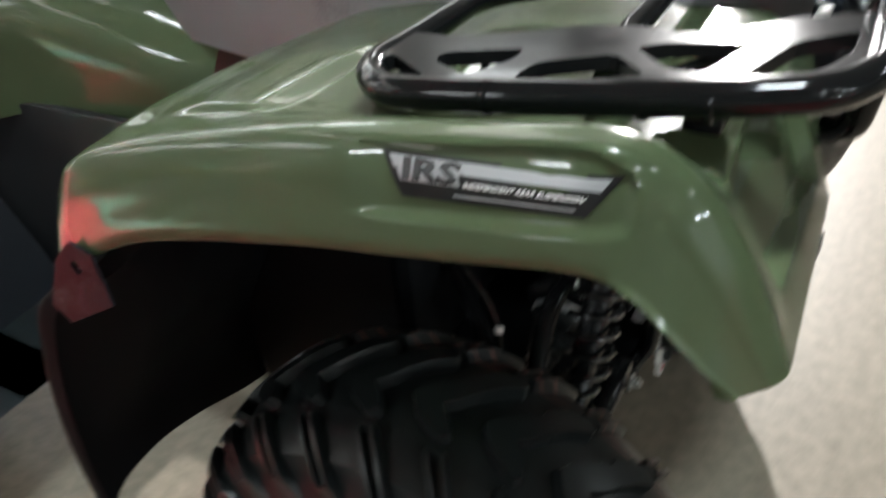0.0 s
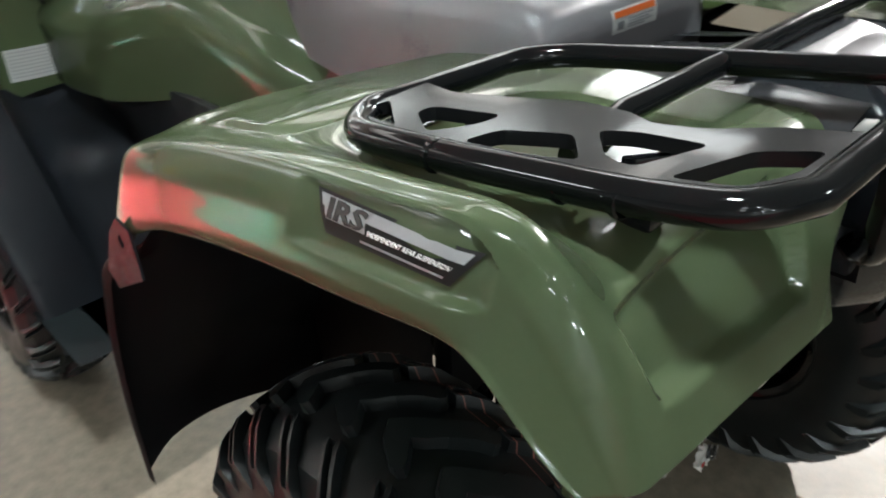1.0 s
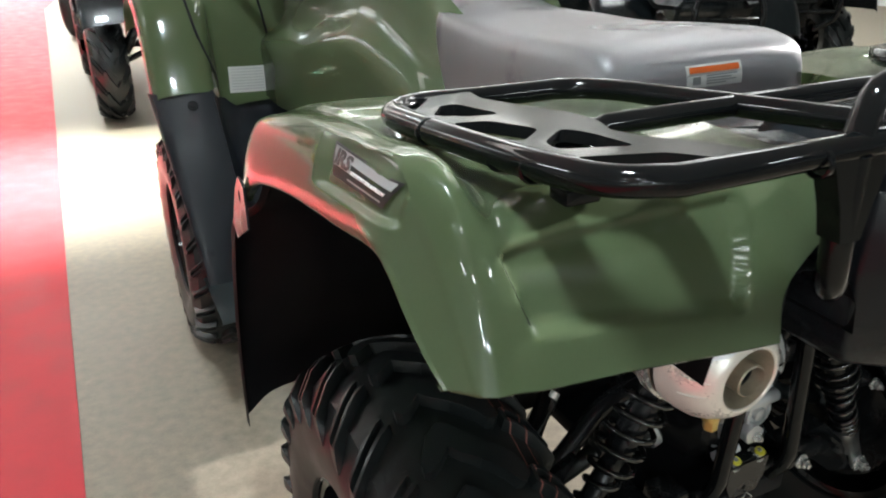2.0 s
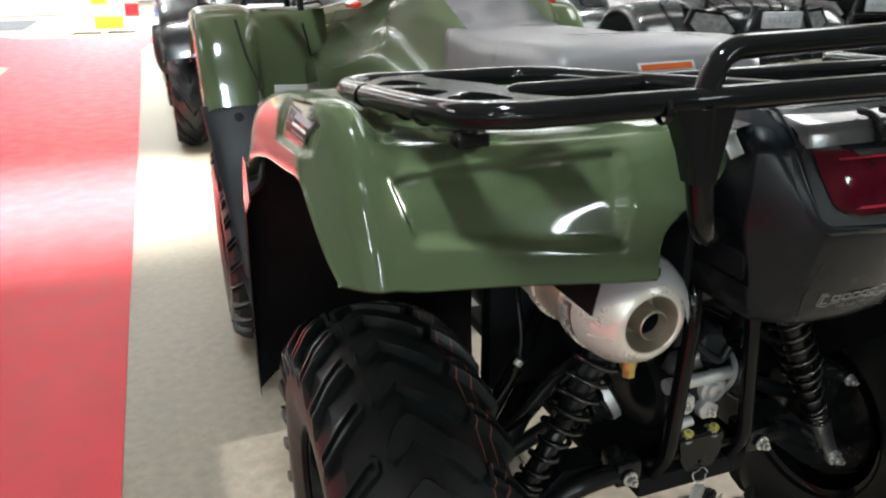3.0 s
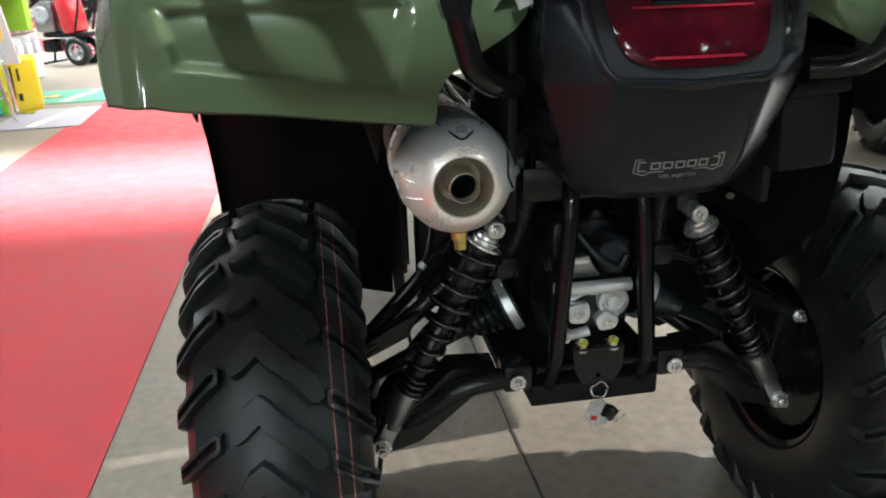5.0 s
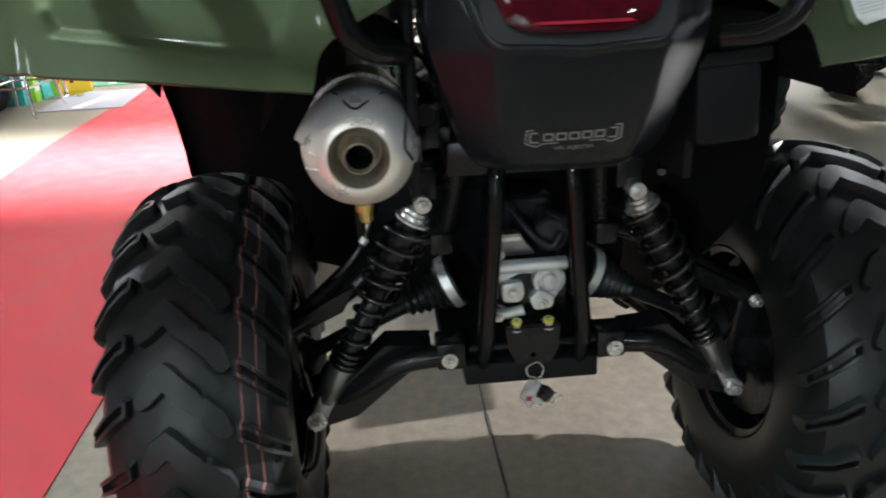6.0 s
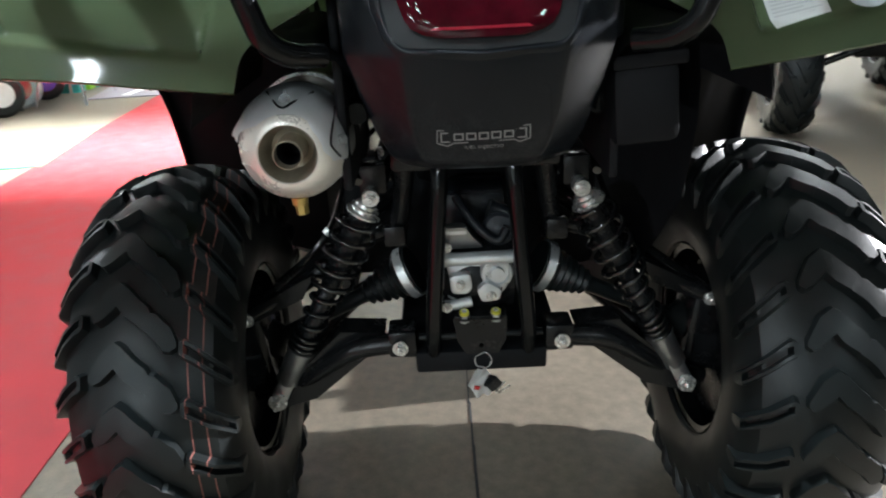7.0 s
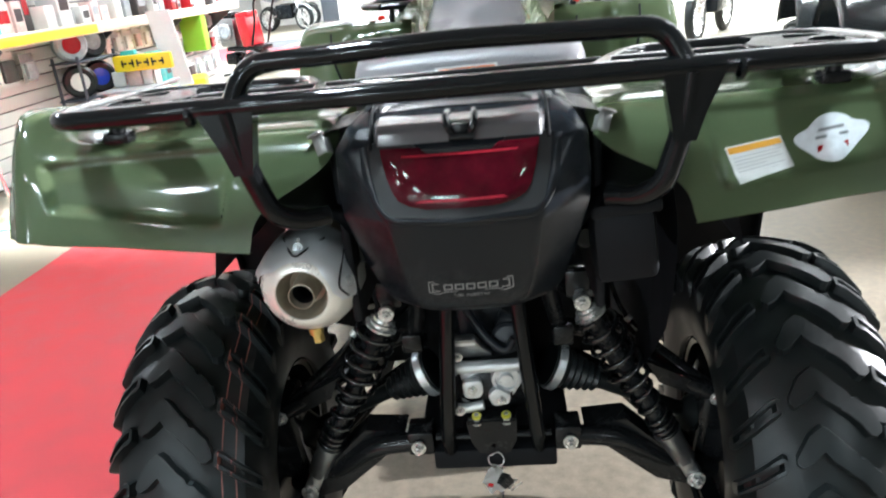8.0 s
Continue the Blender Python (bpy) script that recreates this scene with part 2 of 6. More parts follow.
def lathe(bm, p0, axis, profile, seg=32, mi=0, close=False):
    """profile: (distance along the axis, radius)."""
    p0 = Vector(p0)
    a, b, d = frame_of(axis)
    rings = []
    for h, r in profile:
        rings.append([bm.verts.new(p0 + d * h + (a * math.cos(2 * math.pi * k / seg) + b * math.sin(2 * math.pi * k / seg)) * max(r, 1e-4)) for k in range(seg)])
    n = len(rings)
    for i in range(n if close else n - 1):
        for k in range(seg):
            bm.faces.new((rings[i][k], rings[i][(k + 1) % seg], rings[(i + 1) % n][(k + 1) % seg], rings[(i + 1) % n][k])).material_index = mi
    return bm


def spline(pts, per=8, closed=False):
    """Catmull-Rom through points."""
    P = [Vector(p) for p in pts]
    out = []
    n = len(P)
    for i in range(n if closed else n - 1):
        p0 = P[(i - 1) % n] if closed or i > 0 else P[0] * 2 - P[1]
        p1, p2 = P[i], P[(i + 1) % n]
        p3 = P[(i + 2) % n] if closed or i + 2 < n else P[-1] * 2 - P[-2]
        for k in range(per):
            t = k / per
            out.append(0.5 * ((2 * p1) + (p2 - p0) * t + (2 * p0 - 5 * p1 + 4 * p2 - p3) * t * t + (3 * p1 - p0 - 3 * p2 + p3) * t ** 3))
    if not closed:
        out.append(P[-1])
    return out


def rounded(pts, r=0.03, n=5):
    """A polyline with its corners rounded."""
    P = [Vector(p) for p in pts]
    out = [P[0]]
    for i in range(1, len(P) - 1):
        u, v = P[i - 1] - P[i], P[i + 1] - P[i]
        c = min(r, u.length * 0.45, v.length * 0.45)
        a, b = P[i] + u.normalized() * c, P[i] + v.normalized() * c
        for k in range(n + 1):
            t = k / n
            out.append(a * (1 - t) ** 2 + P[i] * 2 * t * (1 - t) + b * t * t)
    out.append(P[-1])
    return out


def tube(bm, pts, r, seg=12, closed=False, cap=True, mi=0):
    P = [Vector(p) for p in pts]
    n = len(P)
    rings = []
    a = None
    for i in range(n):
        if closed:
            d = (P[(i + 1) % n] - P[i - 1]).normalized()
        else:
            d = (P[min(i + 1, n - 1)] - P[max(i - 1, 0)]).normalized()
        if a is None:
            a = frame_of(d)[0]
        else:
            a = (a - d * a.dot(d)).normalized()
        b = d.cross(a)
        rr = r[i] if isinstance(r, (list, tuple)) else r
        rings.append([bm.verts.new(P[i] + (a * math.cos(2 * math.pi * k / seg) + b * math.sin(2 * math.pi * k / seg)) * rr) for k in range(seg)])
    for i in range(n if closed else n - 1):
        for k in range(seg):
            q = rings[(i + 1) % n]
            bm.faces.new((rings[i][k], rings[i][(k + 1) % seg], q[(k + 1) % seg], q[k])).material_index = mi
    if cap and not closed:
        bm.faces.new(rings[0][::-1]).material_index = mi
        bm.faces.new(rings[-1]).material_index = mi
    return bm


def sheet(bm, grid, thick=0.0, closed_v=False, mi=0):
    """A surface through a grid of points (rows of equal length), given thickness against its normals."""
    rows = [[bm.verts.new(p) for p in row] for row in grid]
    fs = []
    for i in range(len(rows) - 1):
        m = len(rows[i])
        for k in range(m if closed_v else m - 1):
            f = bm.faces.new((rows[i][k], rows[i][(k + 1) % m], rows[i + 1][(k + 1) % m], rows[i + 1][k]))
            f.material_index = mi
            fs.append(f)
    if thick:
        bmesh.ops.solidify(bm, geom=fs, thickness=thick)
    return bm


def dense(grid, ru, rv):
    """Catmull-Rom through a coarse grid, both ways."""
    rows = [spline(row, rv) for row in grid]
    cols = [spline([row[k] for row in rows], ru) for k in range(len(rows[0]))]
    return [[cols[k][i] for k in range(len(cols))] for i in range(len(cols[0]))]


def plate(bm, outline, holes, thick, put=None, mi=0):
    """A flat plate with holes: 2D loops (u, v), lifted by thick; put maps a Vector to its place."""
    edges = []
    for loop in [outline] + list(holes):
        vs = [bm.verts.new((u, v, 0)) for u, v in loop]
        edges += [bm.edges.new((vs[i], vs[(i + 1) % len(vs)])) for i in range(len(vs))]
    r = bmesh.ops.triangle_fill(bm, edges=edges, use_beauty=True)
    fs = [g for g in r["geom"] if isinstance(g, bmesh.types.BMFace)]
    for f in fs:
        f.material_index = mi
    ex = bmesh.ops.extrude_face_region(bm, geom=fs)
    nv = [g for g in ex["geom"] if isinstance(g, bmesh.types.BMVert)]
    for v in nv:
        v.co.z += thick
    if put is not None:
        done = {v for f in fs for v in f.verts} | set(nv)
        for v in done:
            v.co = put(v.co)
    return bm


def bolt(bm, p, d, r=0.008, h=0.007, washer=True, mi=0):
    p, d = Vector(p), Vector(d).normalized()
    if washer:
        cyl(bm, p, p + d * h * 0.25, r * 1.45, seg=16, mi=mi)
    cyl(bm, p + d * h * 0.2, p + d * h, r, r * 0.94, seg=6, mi=mi)
    cyl(bm, p + d * h, p + d * h * 1.5, r * 0.55, r * 0.5, seg=10, mi=mi)
    return bm


def text_mesh(name, body, size, material, parent, put, label="", extrude=0.0004, shear=0.0, bold=0.0):
    """Built-in font letters as a mesh; put maps a flat Vector to its place."""
    cu = bpy.data.curves.new(name, "FONT")
    cu.body, cu.size, cu.extrude, cu.shear, cu.resolution_u, cu.offset = body, size, extrude, shear, 2, bold
    cu.align_x, cu.align_y = "CENTER", "CENTER"
    tmp = new(name + "_tmp", cu)
    dg = bpy.context.evaluated_depsgraph_get()
    me = bpy.data.meshes.new_from_object(tmp.evaluated_get(dg))
    bpy.data.objects.remove(tmp)
    bpy.data.curves.remove(cu)
    for v in me.vertices:
        v.co = put(v.co)
    me.materials.clear()
    me.materials.append(material)
    ob = new(name, me)
    ob.parent = parent
    if label:
        ob["label"] = label
    return ob


def lerp(a, b, t):
    return a + (b - a) * t


def step(a, b, x):
    t = min(1.0, max(0.0, (x - a) / (b - a)))
    return t * t * (3 - 2 * t)


def round_loop(pts, r=.006, n=3):
    """A closed 2D loop with rounded corners."""
    P = [Vector((p[0], p[1], 0)) for p in pts]
    out = []
    for i in range(len(P)):
        u, v = P[i - 1] - P[i], P[(i + 1) % len(P)] - P[i]
        c = min(r, u.length * .45, v.length * .45)
        a, b = P[i] + u.normalized() * c, P[i] + v.normalized() * c
        for k in range(n + 1):
            t = k / n
            q = a * (1 - t) ** 2 + P[i] * 2 * t * (1 - t) + b * t * t
            out.append((q.x, q.y))
    return out


def soften(bm, width, low=28, segments=2):
    """Bevels the edges where two faces meet at more than low degrees."""
    bmesh.ops.recalc_face_normals(bm, faces=bm.faces[:])
    es = [e for e in bm.edges if len(e.link_faces) == 2 and e.calc_face_angle(0) > radians(low)]
    bmesh.ops.bevel(bm, geom=es, offset=width, segments=segments, affect="EDGES", profile=.5, clamp_overlap=True)
    return bm


def surface_y(ob):
    """A function that gives the y at which a ray from behind meets the part at (x, z)."""
    tree = BVHTree.FromPolygons([v.co for v in ob.data.vertices], [p.vertices[:] for p in ob.data.polygons])

    def at(x, z, start=-2.0):
        hit = tree.ray_cast(Vector((x, start, z)), Vector((0, 1, 0)))[0]
        return hit.y if hit is not None else None
    return at


def stuck(name, ob, at, c, material, parent, label, out=.0008, start=-2.0, nu=8, nv=5, fall=None):
    """A thin sticker on a part; c: its corners (x, z): top left, top right, bottom right, bottom left."""
    bm = B()
    rows = []
    for j in range(nv + 1):
        row = []
        for i in range(nu + 1):
            u, v = i / nu, j / nv
            x = lerp(lerp(c[0][0], c[1][0], u), lerp(c[3][0], c[2][0], u), v)
            z = lerp(lerp(c[0][1], c[1][1], u), lerp(c[3][1], c[2][1], u), v)
            y = at(x, z, start)
            y = y if y is not None else fall
            row.append(Vector((x, y - out, z)))
        rows.append(row)
    sheet(bm, rows, .0004)
    return part(name, bm, material, parent, label)


# ---- the showroom ----
ROOM = (-7.0, 9.0, -16.0, 21.5)
x0, x1, y0, y1 = ROOM
bm = B()
box(bm, ((x0 + x1) / 2, (y0 + y1) / 2, -0.10), (x1 - x0, y1 - y0, 0.2))
floor = tagged(part("floor", bm, CONCRETE), "pale beige polished concrete showroom floor with a sawn joint", "floor", kind="structure")
bm = B()
for k in range(34):
    yy = -2.6 + k * 0.16
    box(bm, (0.003 * math.sin(k * .5) - 0.012, yy, 0.0012), (0.0045 + 0.0015 * math.sin(k * 1.3), 0.164, 0.002), rot=(0, 0, .5 * math.cos(k * .5)))
tagged(part("floor_joint", bm, MAT_BLACK, floor), "dark sawn joint line in the concrete")
for nm, c, s in (("wall_west", (x0 - 0.1, (y0 + y1) / 2, 2.0), (0.2, y1 - y0 + 0.4, 4.0)), ("wall_east", (x1 + 0.1, (y0 + y1) / 2, 2.0), (0.2, y1 - y0 + 0.4, 4.0)),
                 ("wall_south", ((x0 + x1) / 2, y0 - 0.1, 2.0), (x1 - x0, 0.2, 4.0)), ("wall_north", ((x0 + x1) / 2, y1 + 0.1, 2.0), (x1 - x0, 0.2, 4.0))):
    bm = B()
    box(bm, c, s)
    white = nm == "wall_north"
    tagged(part(nm, bm, WALL_WHITE if white else WALL_GREY), "plain white painted showroom wall" if white else "plain grey painted showroom wall", "wall", kind="structure")
bm = B()
box(bm, ((x0 + x1) / 2, (y0 + y1) / 2, CEIL + 0.1), (x1 - x0 + 0.4, y1 - y0 + 0.4, 0.2))
for k in range(27):
    box(bm, (x0 + 0.3 + k * 0.6, (y0 + y1) / 2, CEIL - 0.004), (0.024, y1 - y0, 0.008))
for k in range(53):
    box(bm, ((x0 + x1) / 2, y0 + 0.3 + k * 0.6, CEIL - 0.0045), (x1 - x0, 0.024, 0.007))
tagged(part("ceiling", bm, CEIL_WHITE), "grey suspended tile ceiling with a metal grid", "ceiling", kind="structure")

for lx, ly, lz, lw in LAMPS:
    wide = lz > .4
    lamp = thing("ceiling_light", "white square-edged ceiling light panel, out of view and added for brightness" if wide else "white twin-tube ceiling light fixture, switched on", "ceiling light", "ceiling lights", m=pose(lx, ly, CEIL - (HANG if wide else 0)))
    if wide:
        for sy in (-.45, .45):
            bm = B()
            cyl(bm, (0, sy, -.02), (0, sy, HANG - .003), .006, seg=8)
            part("rod", bm, STEEL, lamp, "thin steel hanging rod")
    bm = B()
    fl = 1.26 if lz > .22 else .50
    box(bm, (0, 0, -0.035), (lz + .06, fl, 0.06), 0.008)
    for sx in (-1, 1):
        box(bm, (sx * (lz / 2 + .025), 0, -0.072), (0.012, fl - .02, 0.03), 0.002)
    part("housing", bm, WALL_WHITE, lamp)
    if wide:
        bm = B()
        box(bm, (0, 0, -.08), (lz, 1.18, .02), .004)
        part("diffuser", bm, PANEL_LED, lamp, "lit white diffuser")
    else:
        hl = .59 if lz > .22 else .21
        for sx in (-0.06, 0.06):
            bm = B()
            cyl(bm, (sx, -hl, -0.085), (sx, hl, -0.085), 0.019, seg=12)
            part("tube", bm, GREEN_LED, lamp, "lit white tube")

spot = thing("spotlight", "white can spotlight on a ceiling bracket, switched on", "spotlight", m=pose(*SPOT_AT))
aim = (SPOT_TO - SPOT_AT).normalized()
bm = B()
lathe(bm, aim * -.02, -aim, [(0, .085), (-.010, .092), (.0, .096), (.16, .090), (.19, .06), (.195, .0)], 32)
part("can", bm, WALL_WHITE, spot, "white metal can")
bm = B()
cyl(bm, -aim * .10, (-aim * .10).xy.to_3d() + Vector((0, 0, CEIL - SPOT_AT.z - .02)), .014, seg=12)
cyl(bm, (-aim * .10).xy.to_3d() + Vector((0, 0, CEIL - SPOT_AT.z - .02)), (-aim * .10).xy.to_3d() + Vector((0, 0, CEIL - SPOT_AT.z - .009)), .06, seg=20)
part("bracket", bm, WALL_WHITE, spot)
for lx, ly, ll, lw in STRIPS:
    strip = thing("ceiling_strip", "long white louvred ceiling strip light, switched on", "ceiling light", "ceiling strips", m=pose(lx, ly, CEIL))
    bm = B()
    box(bm, (0, 0, -.03), (ll + .08, .42, .05), .006)
    for sy in (-.2, .2):
        box(bm, (0, sy, -.085), (ll + .06, .012, .06), .002)
    part("housing", bm, WALL_WHITE, strip)
    bm = B()
    box(bm, (0, 0, -.068), (ll, .30, .02), .004)
    part("diffuser", bm, PANEL_LED, strip, "lit white diffuser")

# red walkway: an aisle ahead and a branch to the side, edges slightly out of parallel
bm = B()
outl = [(-0.945, -8.9), (-0.928, -1.0), (-0.926, 0.2), (-0.930, 1.5), (-0.925, 4.0), (-0.93, 7.0), (-0.94, 9.6), (-0.70, 11.3), (-2.6, 11.7), (-4.7, 14.2), (-6.6, 14.6),
        (-6.6, 12.8), (-4.4, 11.4), (-2.30, 8.42), (-2.26, 6.2), (-2.235, 4.0), (-2.20, 2.2), (-2.20, -8.9)]
plate(bm, outl, [], 0.003, lambda v: Vector((v.x, v.y, v.z + 0.0005)))
tagged(part("walkway", bm, CARPET), "red coated walkway running along the showroom floor", "walkway", kind="structure")


def floor_mat(cx, cy, w, d, rz, base, label, mark):
    t = thing("floor_mat", label, "floor mat", "mats by the stands", m=pose(cx, cy, 0.0006, 0, 0, rz))
    bm = B()
    box(bm, (0, 0, 0.004), (w, d, 0.008), 0.002)
    part("mat_body", bm, base, t)
    bm = B()
    box(bm, (0.05, 0, 0.0095), (0.07, d * 0.86, 0.002), rot=(0, 0, -14))
    part("white_stripe", bm, WHITE_LABEL, t)
    if mark:
        bm = B()
        lathe(bm, (-0.22, 0.0, 0.0082), (0, 0, 1), [(0, 0.11), (0.0018, 0.108), (0.0018, 0.0)], 24)
        part("emblem_disc", bm, BLACK_PRINT, t)
        for a in (-0.05, 0.0, 0.05):
            bm = B()
            box(bm, (-0.22 + a, 0, 0.0115), (0.035, 0.10, 0.0016))
            part("emblem_bar", bm, YELLOW, t)
    return t


floor_mat(-2.63, 6.22, 0.76, 0.84, 4, MAT_GREEN, "green printed floor mat beside the red walkway", True)
floor_mat(-2.50, 5.02, 0.62, 0.90, 4, MAT_GREY, "pale grey floor mat with a white stripe", False)
floor_mat(-2.56, 2.95, 0.74, 0.85, 4, MAT_GREEN, "green printed floor mat beneath the stool", True)
floor_mat(-4.0, 14.3, 2.4, 2.0, 0, MAT_BLACK, "black floor mat at the far end of the aisle", False)


# ---- the olive quad bike: x right, y ahead, wheels on the floor ----
quad = thing("quad_bike", "olive green quad bike with black racks beside a red walkway", "quad bike")
RIDGE = [(.215, .830), (.192, .882), (.150, .934), (.06, .968), (-.10, 1.003), (-.25, 1.022), (-.335, 1.031), (-.380, 1.016), (-.410, .975), (-.432, .928), (-.450, .885)]
LIP = [(.185, .812), (.16, .832), (.105, .862), (.035, .890), (-.10, .922), (-.25, .946), (-.330, .959), (-.360, .953), (-.384, .930), (-.405, .906), (-.424, .886)]
SIDE = [(.06, -.582), (.30, -.592), (.60, -.598), (.88, -.603), (1.0, -.600)]


def side_x(w):
    pts = [(0, -.572)] + SIDE
    for (a, xa), (b, xb) in zip(pts, pts[1:]):
        if w <= b:
            return lerp(xa, xb, max(0, w - a) / (b - a))
    return -.600


def fender_point_rows():
    """Rows from the front edge over the top and down the rear face; columns from the inside out and down the flank."""
    top = {0: [0] * 7, 1: [0] * 7, 2: [.000, .008, .016, .020, .020, .007, 0], 3: [-.006, -.002, .0, .002, .003, .001, 0], 4: [-.020, -.020, -.019, -.018, -.014, -.002, 0],
           5: [-.040, -.040, -.039, -.037, -.032, -.003, 0], 6: [-.048, -.047, -.046, -.043, -.037, -.004, 0],
           7: [-.042, -.041, -.039, -.036, -.031, -.003, 0], 8: [-.034, -.032, -.028, -.021, -.012, -.001, 0], 9: [-.032, -.029, -.022, -.014, -.006, 0, 0], 10: [-.033, -.029, -.022, -.013, -.005, 0, 0]}
    rows = []
    for i, ((ry, rz), (ly, lz)) in enumerate(zip(RIDGE, LIP)):
        dz = top[i]
        if i <= 6:
            xs = [-.165, -.25, -.34, -.43, -.512, -.546, -.572]
        else:
            xi = {7: -.150, 8: -.172, 9: -.250, 10: -.268}[i]
            cx = {7: -.571, 8: -.566, 9: -.562, 10: -.560}[i]
            xs = [xi, lerp(xi, -.43, .22), lerp(xi, -.43, .58), -.43, -.512, cx + .020, cx + .006]
        back = {0: -.012, 1: -.022, 2: -.028}.get(i, 0)
        row = [Vector((x, ry + back * step(-.565, -.515, x), rz + d)) for x, d in zip(xs, dz)]
        if i > 6:
            # the corner to the flank is rolled
            row[-1] += Vector((0, .05 * (ly - ry), .05 * (lz - rz)))
        for w, sx in SIDE:
            if i > 6:
                w = lerp(.26, 1, (w - .06) / .94)
                sx = lerp(cx + .002, {7: -.601, 8: -.598, 9: -.593, 10: -.586}[i], w)
            row.append(Vector((sx, lerp(ry, ly, w), lerp(rz, lz, w))))
        row.append(Vector((row[-1].x + .014, ly * .98, lz + .004)))
        rows.append(row)
    return rows


def rear_fender(s):
    """s = -1 the fender on the walkway side, +1 its mirror."""
    g = dense(fender_point_rows(), 14, 14)
    for row in g:
        for p in row:
            if p.y < -.375 and p.x > -.575:
                crease = lerp(.924, .893, (p.x + .517) / .205)
                side = lerp(-.520, -.545, (p.z - .924) / .08)
                inner = lerp(-.300, -.280, (p.z - .889) / .086)
                m = step(side - .001, side + .007, p.x) * (1 - step(inner - .007, inner + .001, p.x)) * step(crease - .008, crease, p.z) * (1 - step(.962, .978, p.z))
                p.y += .0140 * m
            if p.x < -.582 and -.38 < p.y < -.16:
                top, low = .006 + .978 + (-.16 - p.y) * .16, .962 + (-.16 - p.y) * .13
                m = step(-.362, -.350, p.y) * (1 - step(-.195, -.175, p.y)) * step(low - .003, low + .004, p.z) * (1 - step(top + .026, top + .034, p.z))
                p.x += .0055 * m
            if p.z > .9 and -.39 < p.y < .08:
                # moulded step between the flank and the rack well
                p.z += .007 * step(-.535, -.520, p.x) * (1 - step(-.40, -.30, p.x)) * step(-.050, -.036, p.y) * (1 - step(.02, .07, p.y))
    # the lower edge is rolled under
    for dy, dz in ((.0016, -.0022), (.0050, -.0034), (.0100, -.0030)):
        g.append([p + Vector((0, dy, dz)) for p in g[-1 if dy < .002 else -2 if dy < .006 else -3]])
    if s > 0:
        g = [[Vector((-p.x, p.y, p.z)) for p in row[::-1]] for row in g]
    bm = B()
    sheet(bm, g, 0.0035)
    return part("rear_fender", bm, GREEN, quad, "glossy olive green plastic rear fender", 50)


fender_l = rear_fender(-1)
fender_r = rear_fender(1)


def ridge_lip(y):
    def at(curve):
        for (a, za), (b, zb) in zip(curve, curve[1:]):
            if b <= y <= a:
                return lerp(za, zb, (a - y) / (a - b))
        return curve[-1][1]
    return at(RIDGE), at(LIP)


def on_flank(y, z, out=0.0):
    zr, zl = ridge_lip(y)
    w = min(1, max(0, (zr - z) / (zr - zl)))
    return Vector((side_x(w) + .0055 - .0016 - out, y, z))


def flank_quad(c, mi_mat, parent, name, label, n=10, out=0.0):
    """A printed patch with corners (y, z): top front, top rear, bottom rear, bottom front."""
    bm = B()
    rows = []
    for j in range(3):
        row = []
        for i in range(n + 1):
            t, v = i / n, j / 2
            a = (lerp(c[0][0], c[1][0], t), lerp(c[0][1], c[1][1], t))
            b = (lerp(c[3][0], c[2][0], t), lerp(c[3][1], c[2][1], t))
            row.append(on_flank(lerp(a[0], b[0], v), lerp(a[1], b[1], v), out))
        rows.append(row)
    sheet(bm, rows, 0.0004)
    return part(name, bm, mi_mat, parent, label)


def decal_yz(u, v):
    """u 0..1 from front to rear along the sticker, v 0..1 from its top to its bottom."""
    ta, tb = (-.196, 1.0065), (-.351, 1.0165)
    ba, bb = (-.214, .9815), (-.333, .9925)
    a = (lerp(ta[0], tb[0], u), lerp(ta[1], tb[1], u))
    b = (lerp(ba[0], bb[0], u), lerp(ba[1], bb[1], u))
    return lerp(a[0], b[0], v), lerp(a[1], b[1], v)


def patch(u0, u1, v0, v1, material, name, label, out):
    return flank_quad([decal_yz(u0, v0), decal_yz(u1, v0), decal_yz(u1, v1), decal_yz(u0, v1)], material, fender_l, name, label, 12, out)


patch(0, 1, 0, 1, BLACK_PRINT, "decal", "black sticker with silver lettering", 0.0)
patch(.03, .97, .07, .34, SILVER_PRINT, "decal_band", "silver band of the sticker", .0006)
patch(.045, .36, .34, .62, SILVER_PRINT, "decal_band", "silver band of the sticker", .0006)


def decal_text(body, u, v, size, material, out, stretch=1.0, shear=0.3, bold=0.0):
    def put(p):
        y, z = decal_yz(u + p.x * stretch / .15, v - p.y / .0255)
        q = on_flank(y, z, out)
        return q - Vector((p.z, 0, 0))
    return text_mesh("lettering", body, size, material, fender_l, put, "sticker lettering", 0.0003, shear, bold)


decal_text("IRS", .195, .36, .0165, BLACK_PRINT, .0012, 2.0, .28, .0006)
decal_text("INDEPENDENT REAR SUSPENSION", .655, .55, .0047, WHITE_LABEL, .0012, 1.15, .3)
patch(.32, .93, .80, .86, SILVER_PRINT, "decal_band", "silver line of the sticker", .0006)

# stickers on the rear face of the other fender
face_r = surface_y(fender_r)
LBL = [(.307, .927), (.370, .936), (.382, .903), (.319, .889)]


def on_label(u, v):
    a = (lerp(LBL[0][0], LBL[1][0], u), lerp(LBL[0][1], LBL[1][1], u))
    b = (lerp(LBL[3][0], LBL[2][0], u), lerp(LBL[3][1], LBL[2][1], u))
    return lerp(a[0], b[0], v), lerp(a[1], b[1], v)


def label_quad(u0, u1, v0, v1):
    return [on_label(u0, v0), on_label(u1, v0), on_label(u1, v1), on_label(u0, v1)]


